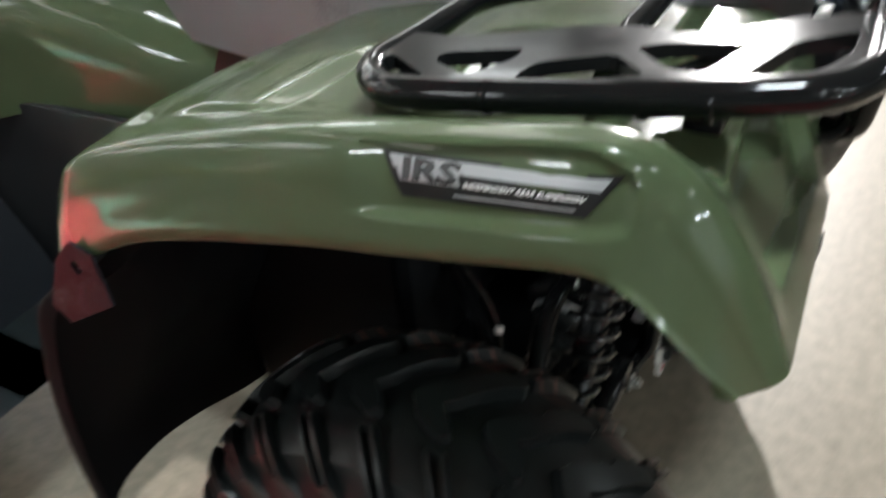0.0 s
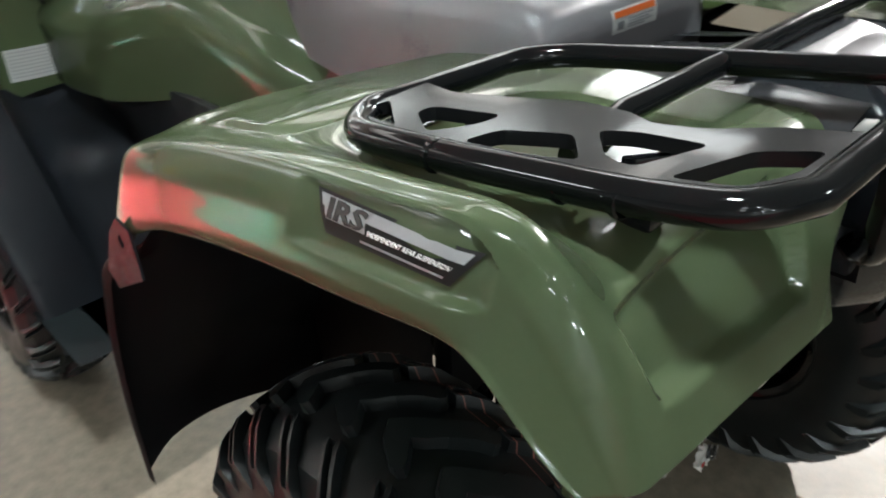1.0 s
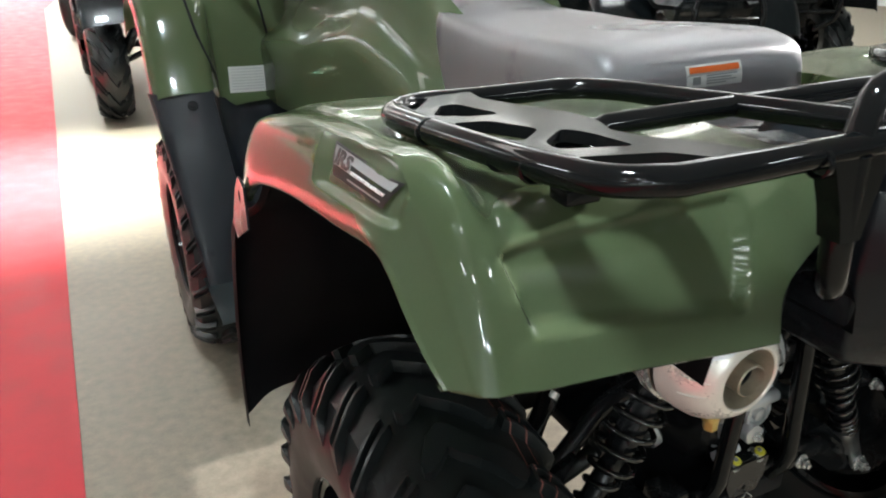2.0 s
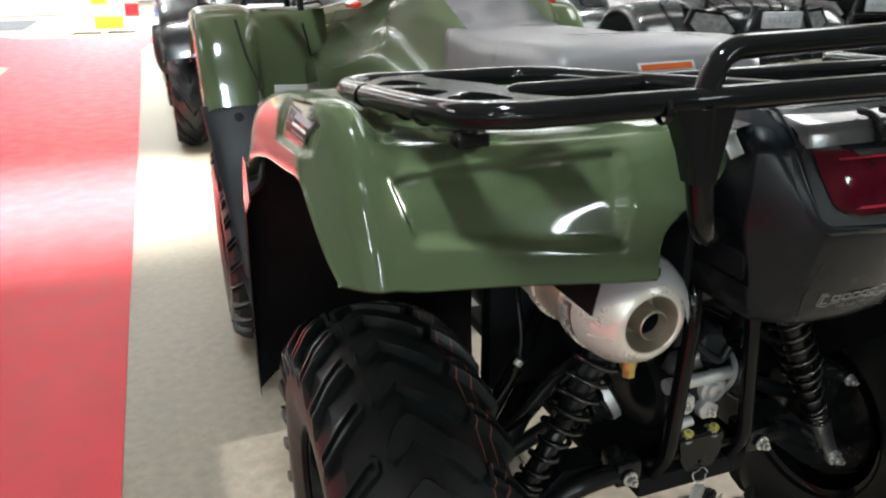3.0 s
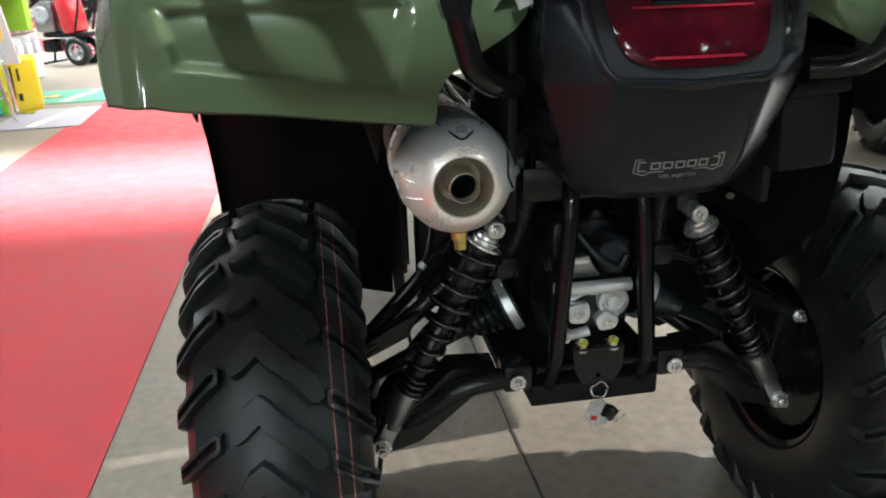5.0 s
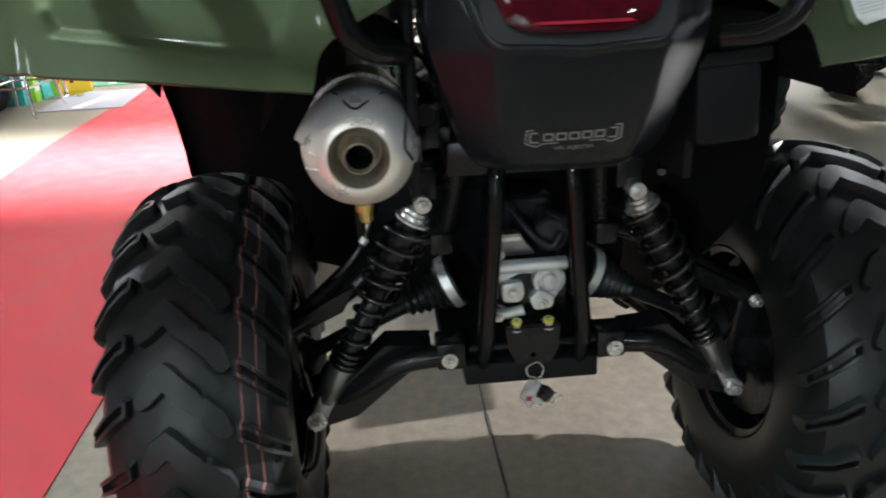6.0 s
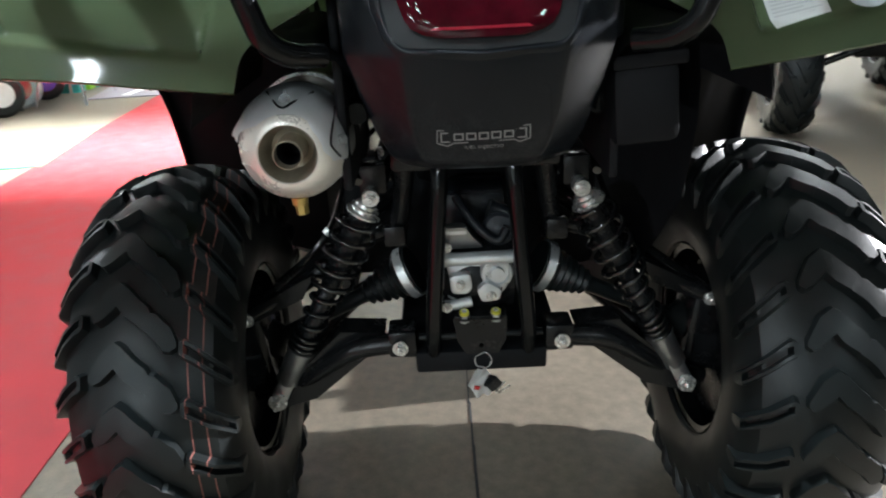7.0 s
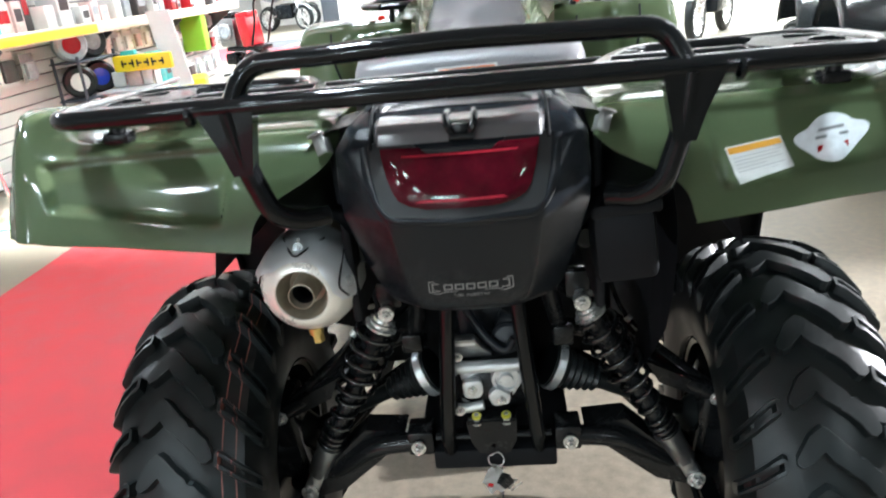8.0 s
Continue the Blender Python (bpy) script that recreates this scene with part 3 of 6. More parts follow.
warn = stuck("warning_label", fender_r, face_r, label_quad(0, 1, 0, 1), WHITE_LABEL, fender_r, "white warning label with an amber strip")
stuck("label_strip", fender_r, face_r, label_quad(.03, .97, .04, .22), AMBER_LABEL, warn, "amber strip of the label", .0014)
for k in range(6):
    stuck("print_line", fender_r, face_r, label_quad(.07, (.92, .86, .9, .6, .9, .75)[k], .33 + k * .10, .365 + k * .10), PALE_PRINT, warn, "thin pale line of print", .0014, nv=1)
bm = B()
seal_out = []
for a in range(40):
    w = 2 * math.pi * a / 40
    ex_, ez_ = .0290 * math.cos(w), .0245 * math.sin(w)
    wing = .0125 * max(0, abs(math.cos(w)) - .86) / .14
    seal_out.append((ex_ + math.copysign(wing, math.cos(w)), ez_ + .35 * wing))
plate(bm, seal_out, [], .0006, lambda v: Vector((.4255 + v.x, (face_r(.4255 + v.x, .931 + v.y + v.x * .14) or -.43) - .0006 - v.z, .931 + v.y + v.x * .14)))
seal = part("oval_seal", bm, SEAL_SILVER, fender_r, "pale silver oval seal sticker with small wings")
for zz, ww, mm, nm in ((-.0095, .034, RED_PAINT, "seal_band"), (.002, .036, GREY_PRINT, "seal_print"), (.0095, .028, GREY_PRINT, "seal_print")):
    h = .0032 if mm is RED_PAINT else .0016
    c = [(.4255 - ww / 2, .931 + zz + h - ww * .07), (.4255 + ww / 2, .931 + zz + h + ww * .07), (.4255 + ww / 2, .931 + zz - h + ww * .07), (.4255 - ww / 2, .931 + zz - h - ww * .07)]
    stuck(nm, fender_r, face_r, c, mm, seal, "red band of the seal" if mm is RED_PAINT else "grey print of the seal", .0016, nv=1)

# mud guards inside the arches
def mud_guard(s):
    path = [(.02, .915), (.10, .872), (.170, .815), (.25, .765), (.30, .69), (.34, .58), (.366, .45), (.372, .345)]
    bm = B()
    rows = []
    for i, (y, z) in enumerate(path):
        row = []
        xo = -.584 if i < 3 else -.604
        for k, x in enumerate((-.255, -.32, -.40, -.48, -.55, xo + .012, xo, xo)):
            dz = 0.0
            if i == len(path) - 1:
                dz = (-.045, -.025, 0, .02, .01, -.03, -.05, -.05)[k] * .8
            back = -.028 if k == 7 else 0.0
            tuck = {3: .9, 4: 1.0, 5: .6}.get(i, 0) * (1 if k < 4 else .5 if k == 4 else 0)
            row.append(Vector((x * -s, y + back * (z < .9) - (.01 if k < 2 else 0) - .05 * tuck, z + dz - .03 * tuck)))
        rows.append(row)
    g = dense(rows, 4, 3)
    sheet(bm, g, .004)
    ob = part("mud_guard", bm, LINER, quad, "matt black plastic mud guard", 45)
    bm = B()
    tab = [(.120, .800), (.122, .858), (.150, .866), (.182, .838), (.226, .770), (.205, .752)]
    plate(bm, tab, [[(.146, .834), (.152, .846), (.160, .838), (.154, .826)]], .003, lambda v: Vector(((-.6055 - v.z) * -s, v.x, v.y)))
    part("mount_tab", bm, GREY_PLASTIC, ob, "grey plastic mounting tab")
    bm = B()
    bolt(bm, (-.45 * -s, .19, .815), (0, -.7, -.7), .006)
    part("bolt", bm, FRAME_BLACK, ob)
    # inner liner behind the wheel
    bm = B()
    rows = []
    low = {.365: .29, .25: .29, .12: .30, .05: .32}
    # extended rearward on the right only, to block the spot beam
    if s > 0:
        low.update({-.06: .40, -.16: .48, -.30: .60, -.38: .68})
    for k in range(6):
        rows.append([Vector((lerp(-.246, -.262, math.sin(k * .6)) * -s, y, lerp(.73 if y > .3 else .79 if y > .2 else .885 if y > .05 else .93, lz, k / 5))) for y, lz in low.items()])
    sheet(bm, rows, .004)
    part("inner_liner", bm, LINER, quad, "matt black inner wheel-arch liner", 45)


mud_guard(-1)
mud_guard(1)


# ---- wheels ----
def tyre_profile(w, R, rb):
    h = w / 2
    return [(-h * .74, rb), (-h * .90, rb + .012), (-h * .99, rb + .045), (-h * 1.0, rb + .085), (-h * .96, R - .055), (-h * .84, R - .028), (-h * .6, R - .012), (-h * .3, R - .004), (0, R),
            (h * .3, R - .004), (h * .6, R - .012), (h * .84, R - .028), (h * .96, R - .055), (h * 1.0, rb + .085), (h * .99, rb + .045), (h * .90, rb + .012), (h * .74, rb)]


LUG_MESHES = {}


def tread_lug(w, R, rb, pitch, s, tyre_mat, centre=False):
    """One bar of the tread about the wheel's axle at the origin; s: the half of the tread it lies on."""
    key = (w, R, s, centre, tyre_mat.name)
    if key in LUG_MESHES:
        return LUG_MESHES[key]
    prof = tyre_profile(w, R - .0165, rb)[3:14]
    arc = [0.0]
    for (xa, ra), (xb, rb_) in zip(prof, prof[1:]):
        arc.append(arc[-1] + math.hypot(xb - xa, rb_ - ra))

    def surf(u):
        """u -1..1 across the tread; gives the place (x, r) and the outward direction."""
        d = (u + 1) / 2 * arc[-1]
        for k in range(len(prof) - 1):
            if d <= arc[k + 1] or k == len(prof) - 2:
                t = (d - arc[k]) / (arc[k + 1] - arc[k])
                p = Vector((lerp(prof[k][0], prof[k + 1][0], t), lerp(prof[k][1], prof[k + 1][1], t)))
                n = Vector((-(prof[k + 1][1] - prof[k][1]), prof[k + 1][0] - prof[k][0])).normalized()
                n = (n + Vector((p.x / w * .8, 1)) * .6).normalized()
                return p, n

    # across, upper edge and lower edge (in pitches), height, slit: the edges step like a Z from bar to bar
    if centre:
        if s < 0:
            stations = [(-.31, .02, -.14, 1, 0), (-.27, .16, -.20, 1, 0), (-.21, .38, -.14, 1, 0), (-.10, .54, .06, 1, 0), (-.04, .46, -.10, 1, 0), (.06, .22, -.26, 1, 0), (.13, .10, -.36, 1, 0), (.17, -.06, -.32, 1, 0)]
        else:
            stations = [(-.36, .02, -.16, 1, 0), (-.31, .26, -.22, 1, 0), (-.26, .34, -.20, 1, 0), (-.20, .48, -.02, 1, 0), (-.14, .50, .10, 1, 0), (-.09, .42, .18, 1, 0), (-.06, .36, .22, 1, 0)]
    else:
        stations = [(-.97, -.72, -.96, .1, 0), (-.88, -.62, -.96, .45, 0), (-.80, -.54, -.90, .9, 0), (-.77, -.50, -.86, 1, 1), (-.57, -.20, -.56, 1, 1), (-.44, .00, -.36, 1, 1), (-.41, .04, -.32, 1, 0), (-.38, .00, -.26, 1, 0)]
    bm = B()
    rings = []
    for u, up, low, tall, slit in stations:
        p, nn = surf(u)
        tall *= .0155
        v, hw = (up + low) / 2, (up - low) / 2
        e = min(.035, hw * .3)
        ring = []
        for dv, lift in ((-hw - .02, -.004), (-hw + e * .5, tall - .003), (-hw + e, tall), (-.075, tall), (-.060, tall - .013 * slit), (.060, tall - .013 * slit), (.075, tall), (hw - e, tall), (hw - e * .5, tall - .003), (hw + .02, -.004)):
            if abs(dv) < .08:
                dv = min(max(dv, -hw * .5), hw * .5)
            q = p + nn * lift
            th = math.pi - (v + dv) * pitch / R
            ring.append(bm.verts.new((q.x * -s, math.cos(th) * q.y, math.sin(th) * q.y)))
        rings.append(ring)
    for ra, rb_ in zip(rings, rings[1:]):
        for k in range(9):
            bm.faces.new((ra[k], ra[k + 1], rb_[k + 1], rb_[k]))
    bm.faces.new(rings[0])
    bm.faces.new(rings[-1][::-1])
    bmesh.ops.recalc_face_normals(bm, faces=bm.faces[:])
    me = bpy.data.meshes.new("tread_lug")
    bm.to_mesh(me)
    bm.free()
    smooth(me, 32)
    me.materials.append(tyre_mat)
    LUG_MESHES[key] = me
    return me


def wheel(parent, c, w, R, face, lugs=26, tyre_mat=None, rb=.157, seg=68):
    """A lugged tyre on a black rim; face = -1 or +1: the side of the outer disc."""
    cx, cy, cz = c
    tyre_mat = tyre_mat or RUBBER
    bm = B()
    lathe(bm, (cx - w / 2, cy, cz), (1, 0, 0), [(x + w / 2, r) for x, r in tyre_profile(w, R - .0165, rb)], seg)
    disc = B()
    o = face * w * .16
    lathe(disc, (cx + o, cy, cz), (face, 0, 0), [(-.02, .055), (.0, .06), (.012, .075), (.004, .11), (-.004, .138), (-.010, .150), (-.03, .152), (-.034, .06), (-.02, .055)], 40)
    for k in range(4):
        a = math.pi / 4 + k * math.pi / 2
        bolt(disc, (cx + o + face * .008, cy + .072 * math.cos(a), cz + .072 * math.sin(a)), (face, 0, 0), .008, .012)
    lathe(disc, (cx + o, cy, cz), (face, 0, 0), [(-.01, .05), (.025, .045), (.030, .030), (.032, .0)], 24)
    wh = part("wheel", disc, GLOSS_BLACK, parent, "black steel wheel", 35)
    part("tyre", bm, tyre_mat, wh, "knobbly black off-road tyre", 30)
    pitch = 2 * math.pi * R / lugs
    for s in (-1, 1):
        for centre in (False, True):
            me = tread_lug(w, R, rb, pitch, s, tyre_mat, centre)
            for k in range(lugs):
                ob = new("tread_lug", me)
                ob.parent = wh
                ob.matrix_local = pose(cx, cy, cz) @ Matrix.Rotation(2 * math.pi * (k + (.5 if s > 0 else 0)) / lugs, 4, "X")
    rim = B()
    lathe(rim, (cx - w / 2, cy, cz), (1, 0, 0), [(w * .06, rb + .006), (w * .07, rb + .014), (w * .085, rb + .006), (w * .10, rb - .004), (w * .28, rb - .010), (w * .34, rb - .03), (w * .66, rb - .03), (w * .72, rb - .010),
                                                 (w * .90, rb - .004), (w * .915, rb + .006), (w * .93, rb + .014), (w * .94, rb + .006)], 48)
    part("rim", rim, GLOSS_BLACK, wh, "black steel rim", 35)
    return wh


# new tyres carry two thin pink lines round the tread
RUBBER_LINED = RUBBER.copy()
RUBBER_LINED.name = "tyre_rubber_with_pink_lines"
nt = RUBBER_LINED.node_tree
tc = nt.nodes.new("ShaderNodeTexCoord")
geo = nt.nodes.new("ShaderNodeNewGeometry")
sp = nt.nodes.new("ShaderNodeSeparateXYZ")
nt.links.new(geo.outputs["Position"], sp.inputs[0])
masks = []
for xx in (-.3975, -.3800):
    wob = nt.nodes.new("ShaderNodeTexNoise")
    wob.inputs["Scale"].default_value = 14
    nt.links.new(tc.outputs["Object"], wob.inputs["Vector"])
    ad = nt.nodes.new("ShaderNodeMath")
    ad.operation = "MULTIPLY_ADD"
    nt.links.new(wob.outputs["Fac"], ad.inputs[0])
    ad.inputs[1].default_value = .0024
    nt.links.new(sp.outputs["X"], ad.inputs[2])
    cm = nt.nodes.new("ShaderNodeMath")
    cm.operation = "COMPARE"
    nt.links.new(ad.outputs[0], cm.inputs[0])
    cm.inputs[1].default_value, cm.inputs[2].default_value = xx + .0012, .0008
    masks.append(cm)
ad = nt.nodes.new("ShaderNodeMath")
ad.operation = "ADD"
nt.links.new(masks[0].outputs[0], ad.inputs[0])
nt.links.new(masks[1].outputs[0], ad.inputs[1])
mx = nt.nodes.new("ShaderNodeMix")
mx.data_type = "RGBA"
bs = nt.nodes["Principled BSDF"]
src = bs.inputs["Base Color"].links[0].from_socket
nt.links.new(ad.outputs[0], mx.inputs["Factor"])
nt.links.new(src, mx.inputs["A"])
mx.inputs["B"].default_value = (.22, .085, .07, 1)
nt.links.new(mx.outputs["Result"], bs.inputs["Base Color"])

REAR_AXLE, FRONT_AXLE = -.125, 1.245
wheel(quad, (-.468, REAR_AXLE, .338), .236, .342, -1, tyre_mat=RUBBER_LINED)
wheel(quad, (.468, REAR_AXLE, .338), .236, .342, 1)
wheel(quad, (-.505, FRONT_AXLE, .318), .205, .322, -1)
wheel(quad, (.505, FRONT_AXLE, .318), .205, .322, 1)


# ---- tail panel, lamp, deck ----
def u_section(z, yb, w, depth, r):
    """A U in plan: back face at yb, half width w, chamfered corners of size r, sides running forward."""
    pts = [(-w, yb + depth), (-w, yb + depth * .5), (-w, yb + r * .75), (-w + r, yb)]
    pts += [(-w * .3, yb - .005), (0, yb - .006)]
    full = pts + [(-x, y) for x, y in pts[-2::-1]]
    return [Vector((x, y, z)) for x, y in full]


# height, back face, half width, depth, chamfer
TAIL = [(1.000, -.392, .118, .12, .012), (.988, -.416, .134, .14, .014), (.966, -.440, .149, .17, .018), (.925, -.460, .151, .19, .040), (.886, -.477, .150, .22, .062), (.872, -.474, .146, .23, .060), (.82, -.460, .131, .24, .050),
        (.785, -.450, .118, .25, .044), (.762, -.441, .106, .25, .040), (.750, -.428, .092, .24, .036), (.745, -.40, .076, .22, .030)]


def tail_y(z, x=0.0):
    for (za, ya, wa, da, ra), (zb, yb, wb, db, rb) in zip(TAIL, TAIL[1:]):
        if zb <= z <= za:
            t = (za - z) / (za - zb)
            flat = lerp(wa - ra, wb - rb, t)
            return lerp(ya, yb, t) - .006 + .006 * min(1, abs(x) / flat) + .75 * max(0, abs(x) - flat)
    return TAIL[-1][1]


bm = B()
sheet(bm, [u_section(*t) for t in TAIL])
soften(bm, .0045, 9)
bmesh.ops.solidify(bm, geom=bm.faces[:], thickness=.004)
tail = part("tail_panel", bm, GREY_PLASTIC, quad, "charcoal moulded plastic tail panel", 50)

# sunken field and its raised border
bm = B()
outer = round_loop([(-.072, .850), (.072, .850), (.076, .800), (.066, .766), (-.066, .766), (-.076, .800)], .008)
inner = round_loop([(x * .975, .808 + (z - .808) * .965) for x, z in [(-.072, .850), (.072, .850), (.076, .800), (.066, .766), (-.066, .766), (-.076, .800)]], .008)
plate(bm, outer, [inner], .0007, lambda v: Vector((v.x, tail_y(v.y, v.x) - .0003 - v.z, v.y)))
part("panel_border", bm, GREY_PLASTIC, tail, "raised border moulded in the panel")

# seams beside the lid and pressed edge lines
for sx in (-1, 1):
    bm = B()
    tube(bm, [Vector((sx * .103, y, z)) for y, z in ((-.30, 1.002), (-.385, 1.0045), (-.404, 1.001), (-.428, .982), (-.444, .966))], .0022, 6)
    part("lid_seam", bm, LINER, tail, "dark seam of the lid")
bm = B()
LID = [(.970, -.4465, .099), (.984, -.4415, .099), (.991, -.4330, .100), (.9985, -.385, .101), (1.0035, -.325, .102), (1.0055, -.278, .102), (1.000, -.256, .100)]
rows = [[Vector((w * k, y + (.010 if abs(k) == 1 else 0), z - (.003 if abs(k) == 1 else 0))) for k in (-1, -.94, -.5, 0, .5, .94, 1)] for z, y, w in LID]
sheet(bm, rows)
soften(bm, .002, 14)
bmesh.ops.solidify(bm, geom=bm.faces[:], thickness=.003)
part("lid", bm, DECK, tail, "satin charcoal lid above the lamp", 40)

# badge: a plain raised plate with bars, and small lettering
def on_tail(x, z, out):
    return Vector((x, tail_y(z, x) - out, z))


bm = B()
bad = [(-.0515, .8025), (.0515, .8045), (.0520, .7880), (.0400, .7838), (.0330, .7872), (-.0330, .7858), (-.0400, .7822), (-.0520, .7862)]
ins = [(-.0503, .8013), (.0503, .8033), (.0508, .7889), (.0402, .7852), (.0333, .7884), (-.0333, .7870), (-.0402, .7836), (-.0508, .7871)]
plate(bm, bad, [ins], .0012, lambda v: on_tail(v.x, v.y, .0010 + v.z))
badge = part("badge_outline", bm, DIM_SILVER, tail, "dim silver outline of the badge")
for k in range(7):
    xx = -.0415 + k * .0138
    tall, hw = (.0062, .0062) if k in (0, 6) else (.0044, .0056)
    zc = .7942 + xx * .02
    bm = B()
    plate(bm, [(xx - hw, zc + tall), (xx + hw, zc + tall), (xx + hw, zc - tall), (xx - hw, zc - tall)], [[(xx - hw + .0018, zc + tall - .0018), (xx + hw - .0018, zc + tall - .0018), (xx + hw - .0018, zc - tall + .0018), (xx - hw + .0018, zc - tall + .0018)]], .0008, lambda v: on_tail(v.x, v.y, .0010 + v.z))
    part("badge_bar", bm, DIM_SILVER, badge)
text_mesh("lettering", "FUEL INJECTION", .0056, DIM_SILVER, tail, lambda p: on_tail(p.x * 1.25 + .002, .7805 + p.y, .0008 + p.z), "small silver lettering")

# lamp
LENS = [(.9672, .0915), (.9630, .0910), (.9505, .0885), (.9355, .0845), (.9205, .0790), (.9115, .0725), (.9055, .0610), (.9015, .0430)]
sur = [(-.101, .9725), (-.052, .9705), (-.045, .9630), (.045, .9630), (.052, .9705), (.101, .9725), (.096, .9355), (.088, .9065), (.076, .8975), (.0, .8935), (-.076, .8975), (-.088, .9065), (-.096, .9355)]
bm = B()
plate(bm, round_loop([(x * 1.06, z - (.004 if z < .91 else 0)) for x, z in sur], .005), [], .004, lambda v: Vector((v.x, tail_y(v.y, v.x) - .0005 - v.z, v.y)))
part("lamp_surround", bm, BLACK_PLASTIC, tail, "black lamp surround")


def lens_row(z, hw, lift):
    t = (.968 - z) / .067
    notch = lambda k: .007 if z > .960 and abs(k) < 5 else 0
    return [Vector((hw * k / 10, tail_y(z - notch(k), hw * k / 10) - lift - .008 * math.sin(math.pi * min(1, t * .9 + .08)) ** .6 * (1 - (abs(k) / 10) ** 6), z - notch(k))) for k in range(-10, 11)]


bm = B()
sheet(bm, [lens_row(z, hw, .0065) for z, hw in LENS], .003)
lamp = part("tail_lamp", bm, RED_DEEP, tail, "dark red glossy tail lamp lens", 50)
for zs, hw in (((.9124, .9110, .9096), .064), ((.9598, .9588, .9578), .082)):
    bm = B()
    sheet(bm, [lens_row(z, hw, .0070) for z in zs], .0006)
    part("lamp_band", bm, RED_LENS, lamp, "brighter red band in the lens", 60)
# moulded U-shaped ledge round the lamp
bm = B()
led = rounded([(-.1085, 0, .9700), (-.1030, 0, .9350), (-.0935, 0, .9040), (-.0780, 0, .8915), (0, 0, .8865), (.0780, 0, .8915), (.0935, 0, .9040), (.1030, 0, .9350), (.1085, 0, .9700)], .014, 5)
rows = []
for k, p in enumerate(led):
    d = (led[min(k + 1, len(led) - 1)] - led[max(k - 1, 0)]).normalized()
    nrm = Vector((d.z, 0, -d.x))
    row = []
    for w, h in ((-.0060, -.001), (-.0030, .0030), (.0015, .0042), (.0060, .0026), (.0120, -.001)):
        q = p + nrm * w
        row.append(Vector((q.x, tail_y(q.z, q.x) - h, q.z)))
    rows.append(row)
sheet(bm, rows)
part("lamp_ledge", bm, GREY_PLASTIC, tail, "moulded ledge round the lamp", 40)

# deck in front of the panel
bm = B()
rows = []
for y, z, w in ((-.395, 1.002, .110), (-.36, 1.0035, .116), (-.30, 1.001, .122), (-.24, .986, .126), (-.16, .955, .128), (-.06, .940, .13)):
    rows.append([Vector((w * k / 6, y + .0 * k, z - .010 * (abs(k) / 6) ** 4)) for k in range(-6, 7)])
sheet(bm, dense(rows, 3, 1), .004)
part("rear_deck", bm, DECK, quad, "charcoal plastic rear deck", 40)
for s in (-1, 1):
    bm = B()
    rows = []
    for y, dz in ((-.40, 0), (-.30, 0), (-.18, -.030), (-.06, -.050)):
        rows.append([Vector((s * x, y, z)) for x, z in ((.112, .991 + dz), (.135, .989 + dz), (.158, .984 + dz), (.180, .974 + dz * .8), (.196, .955 + dz * .6))])
    sheet(bm, rows, .004)
    part("deck_wing", bm, DECK, quad, "charcoal plastic wing beside the deck", 40)
    bm = B()
    box(bm, (s * .168, -.416, .972), (.016, .003, .024), .0012, (-20, s * 24, s * 12))
    box(bm, (s * .173, -.410, .983), (.018, .014, .003), .0012, (-14, s * 24, s * 12))
    box(bm, (s * .160, -.410, .970), (.003, .014, .020), .0012, (-20, s * 24, s * 12))
    part("rack_bracket", bm, PALE_BRACKET, quad, "pale folded metal rack bracket")
bm = B()
box(bm, (.004, -.444, .980), (.020, .010, .020), .002)
for sx in (-.015, .015):
    tube(bm, rounded([(.004 + sx * .6, -.450, .978), (.004 + sx, -.454, .988), (.004 + sx * 1.15, -.440, .999), (.004 + sx, -.424, .999)], .006, 3), .0042, 8)
cyl(bm, (-.010, -.452, .976), (.018, -.452, .976), .005)
part("latch", bm, FRAME_BLACK, quad, "black two-pronged hook latch on the deck")

# black box and covers beside the panel
bm = B()
box(bm, (.195, -.345, .805), (.080, .11, .095), .012, (0, -4, 0))
box(bm, (.195, -.345, .858), (.088, .118, .018), .005, (0, -4, 0))
part("storage_box", bm, LINER, quad, "black plastic storage box")
for s in (-1, 1):
    bm = B()
    rows = []
    for k in range(9):
        a = math.pi * (k / 8)
        rows.append([Vector((s * .228 + s * .100 * math.cos(a), y, .81 + .094 * math.sin(a))) for y in (-.428, -.30, -.18, -.05)])
    sheet(bm, rows, .004)
    part("arch_cover", bm, LINER, quad, "matt black rounded arch cover")
    bm = B()
    box(bm, (s * .165, -.26, .83), (.012, .22, .24), .004)
    part("side_plate", bm, LINER, quad)


# ---- exhaust ----
exhaust = B()
ex = (-.229, -.388, .768)
CAP = [(-.012, .0375), (-.0105, .041), (-.007, .0465), (.000, .0530), (.010, .0600), (.022, .0655), (.036, .0680), (.052, .0685)]
# outlet pipe in its bowl, then the rim and the domed cap
lathe(exhaust, ex, (0, 1, 0), [(-.0105, .0348), (-.0122, .0362)] + CAP, 56)
silencer = part("silencer", exhaust, MUFFLER, quad, "stainless steel exhaust silencer end", 40)
# brownish steel, its colour darkened to give the bowl its depth shading
bm = B()
lathe(bm, ex, (0, 1, 0), [(-.0104, .0348), (-.004, .0322), (.010, .0290), (.024, .0255), (.026, .0180)], 48)
part("outlet_bowl", bm, SHADED_STEEL, silencer, "brownish bowl round the outlet pipe, darkened for the shade in its depth", 40)
bm = B()
lathe(bm, ex, (0, 1, 0), [(.050, .0158), (-.013, .0158), (-.0145, .0166), (-.0135, .0180), (.026, .0184)], 40)
part("outlet_pipe", bm, SHADED_STEEL, silencer, "brownish outlet pipe", 40)
bm = B()
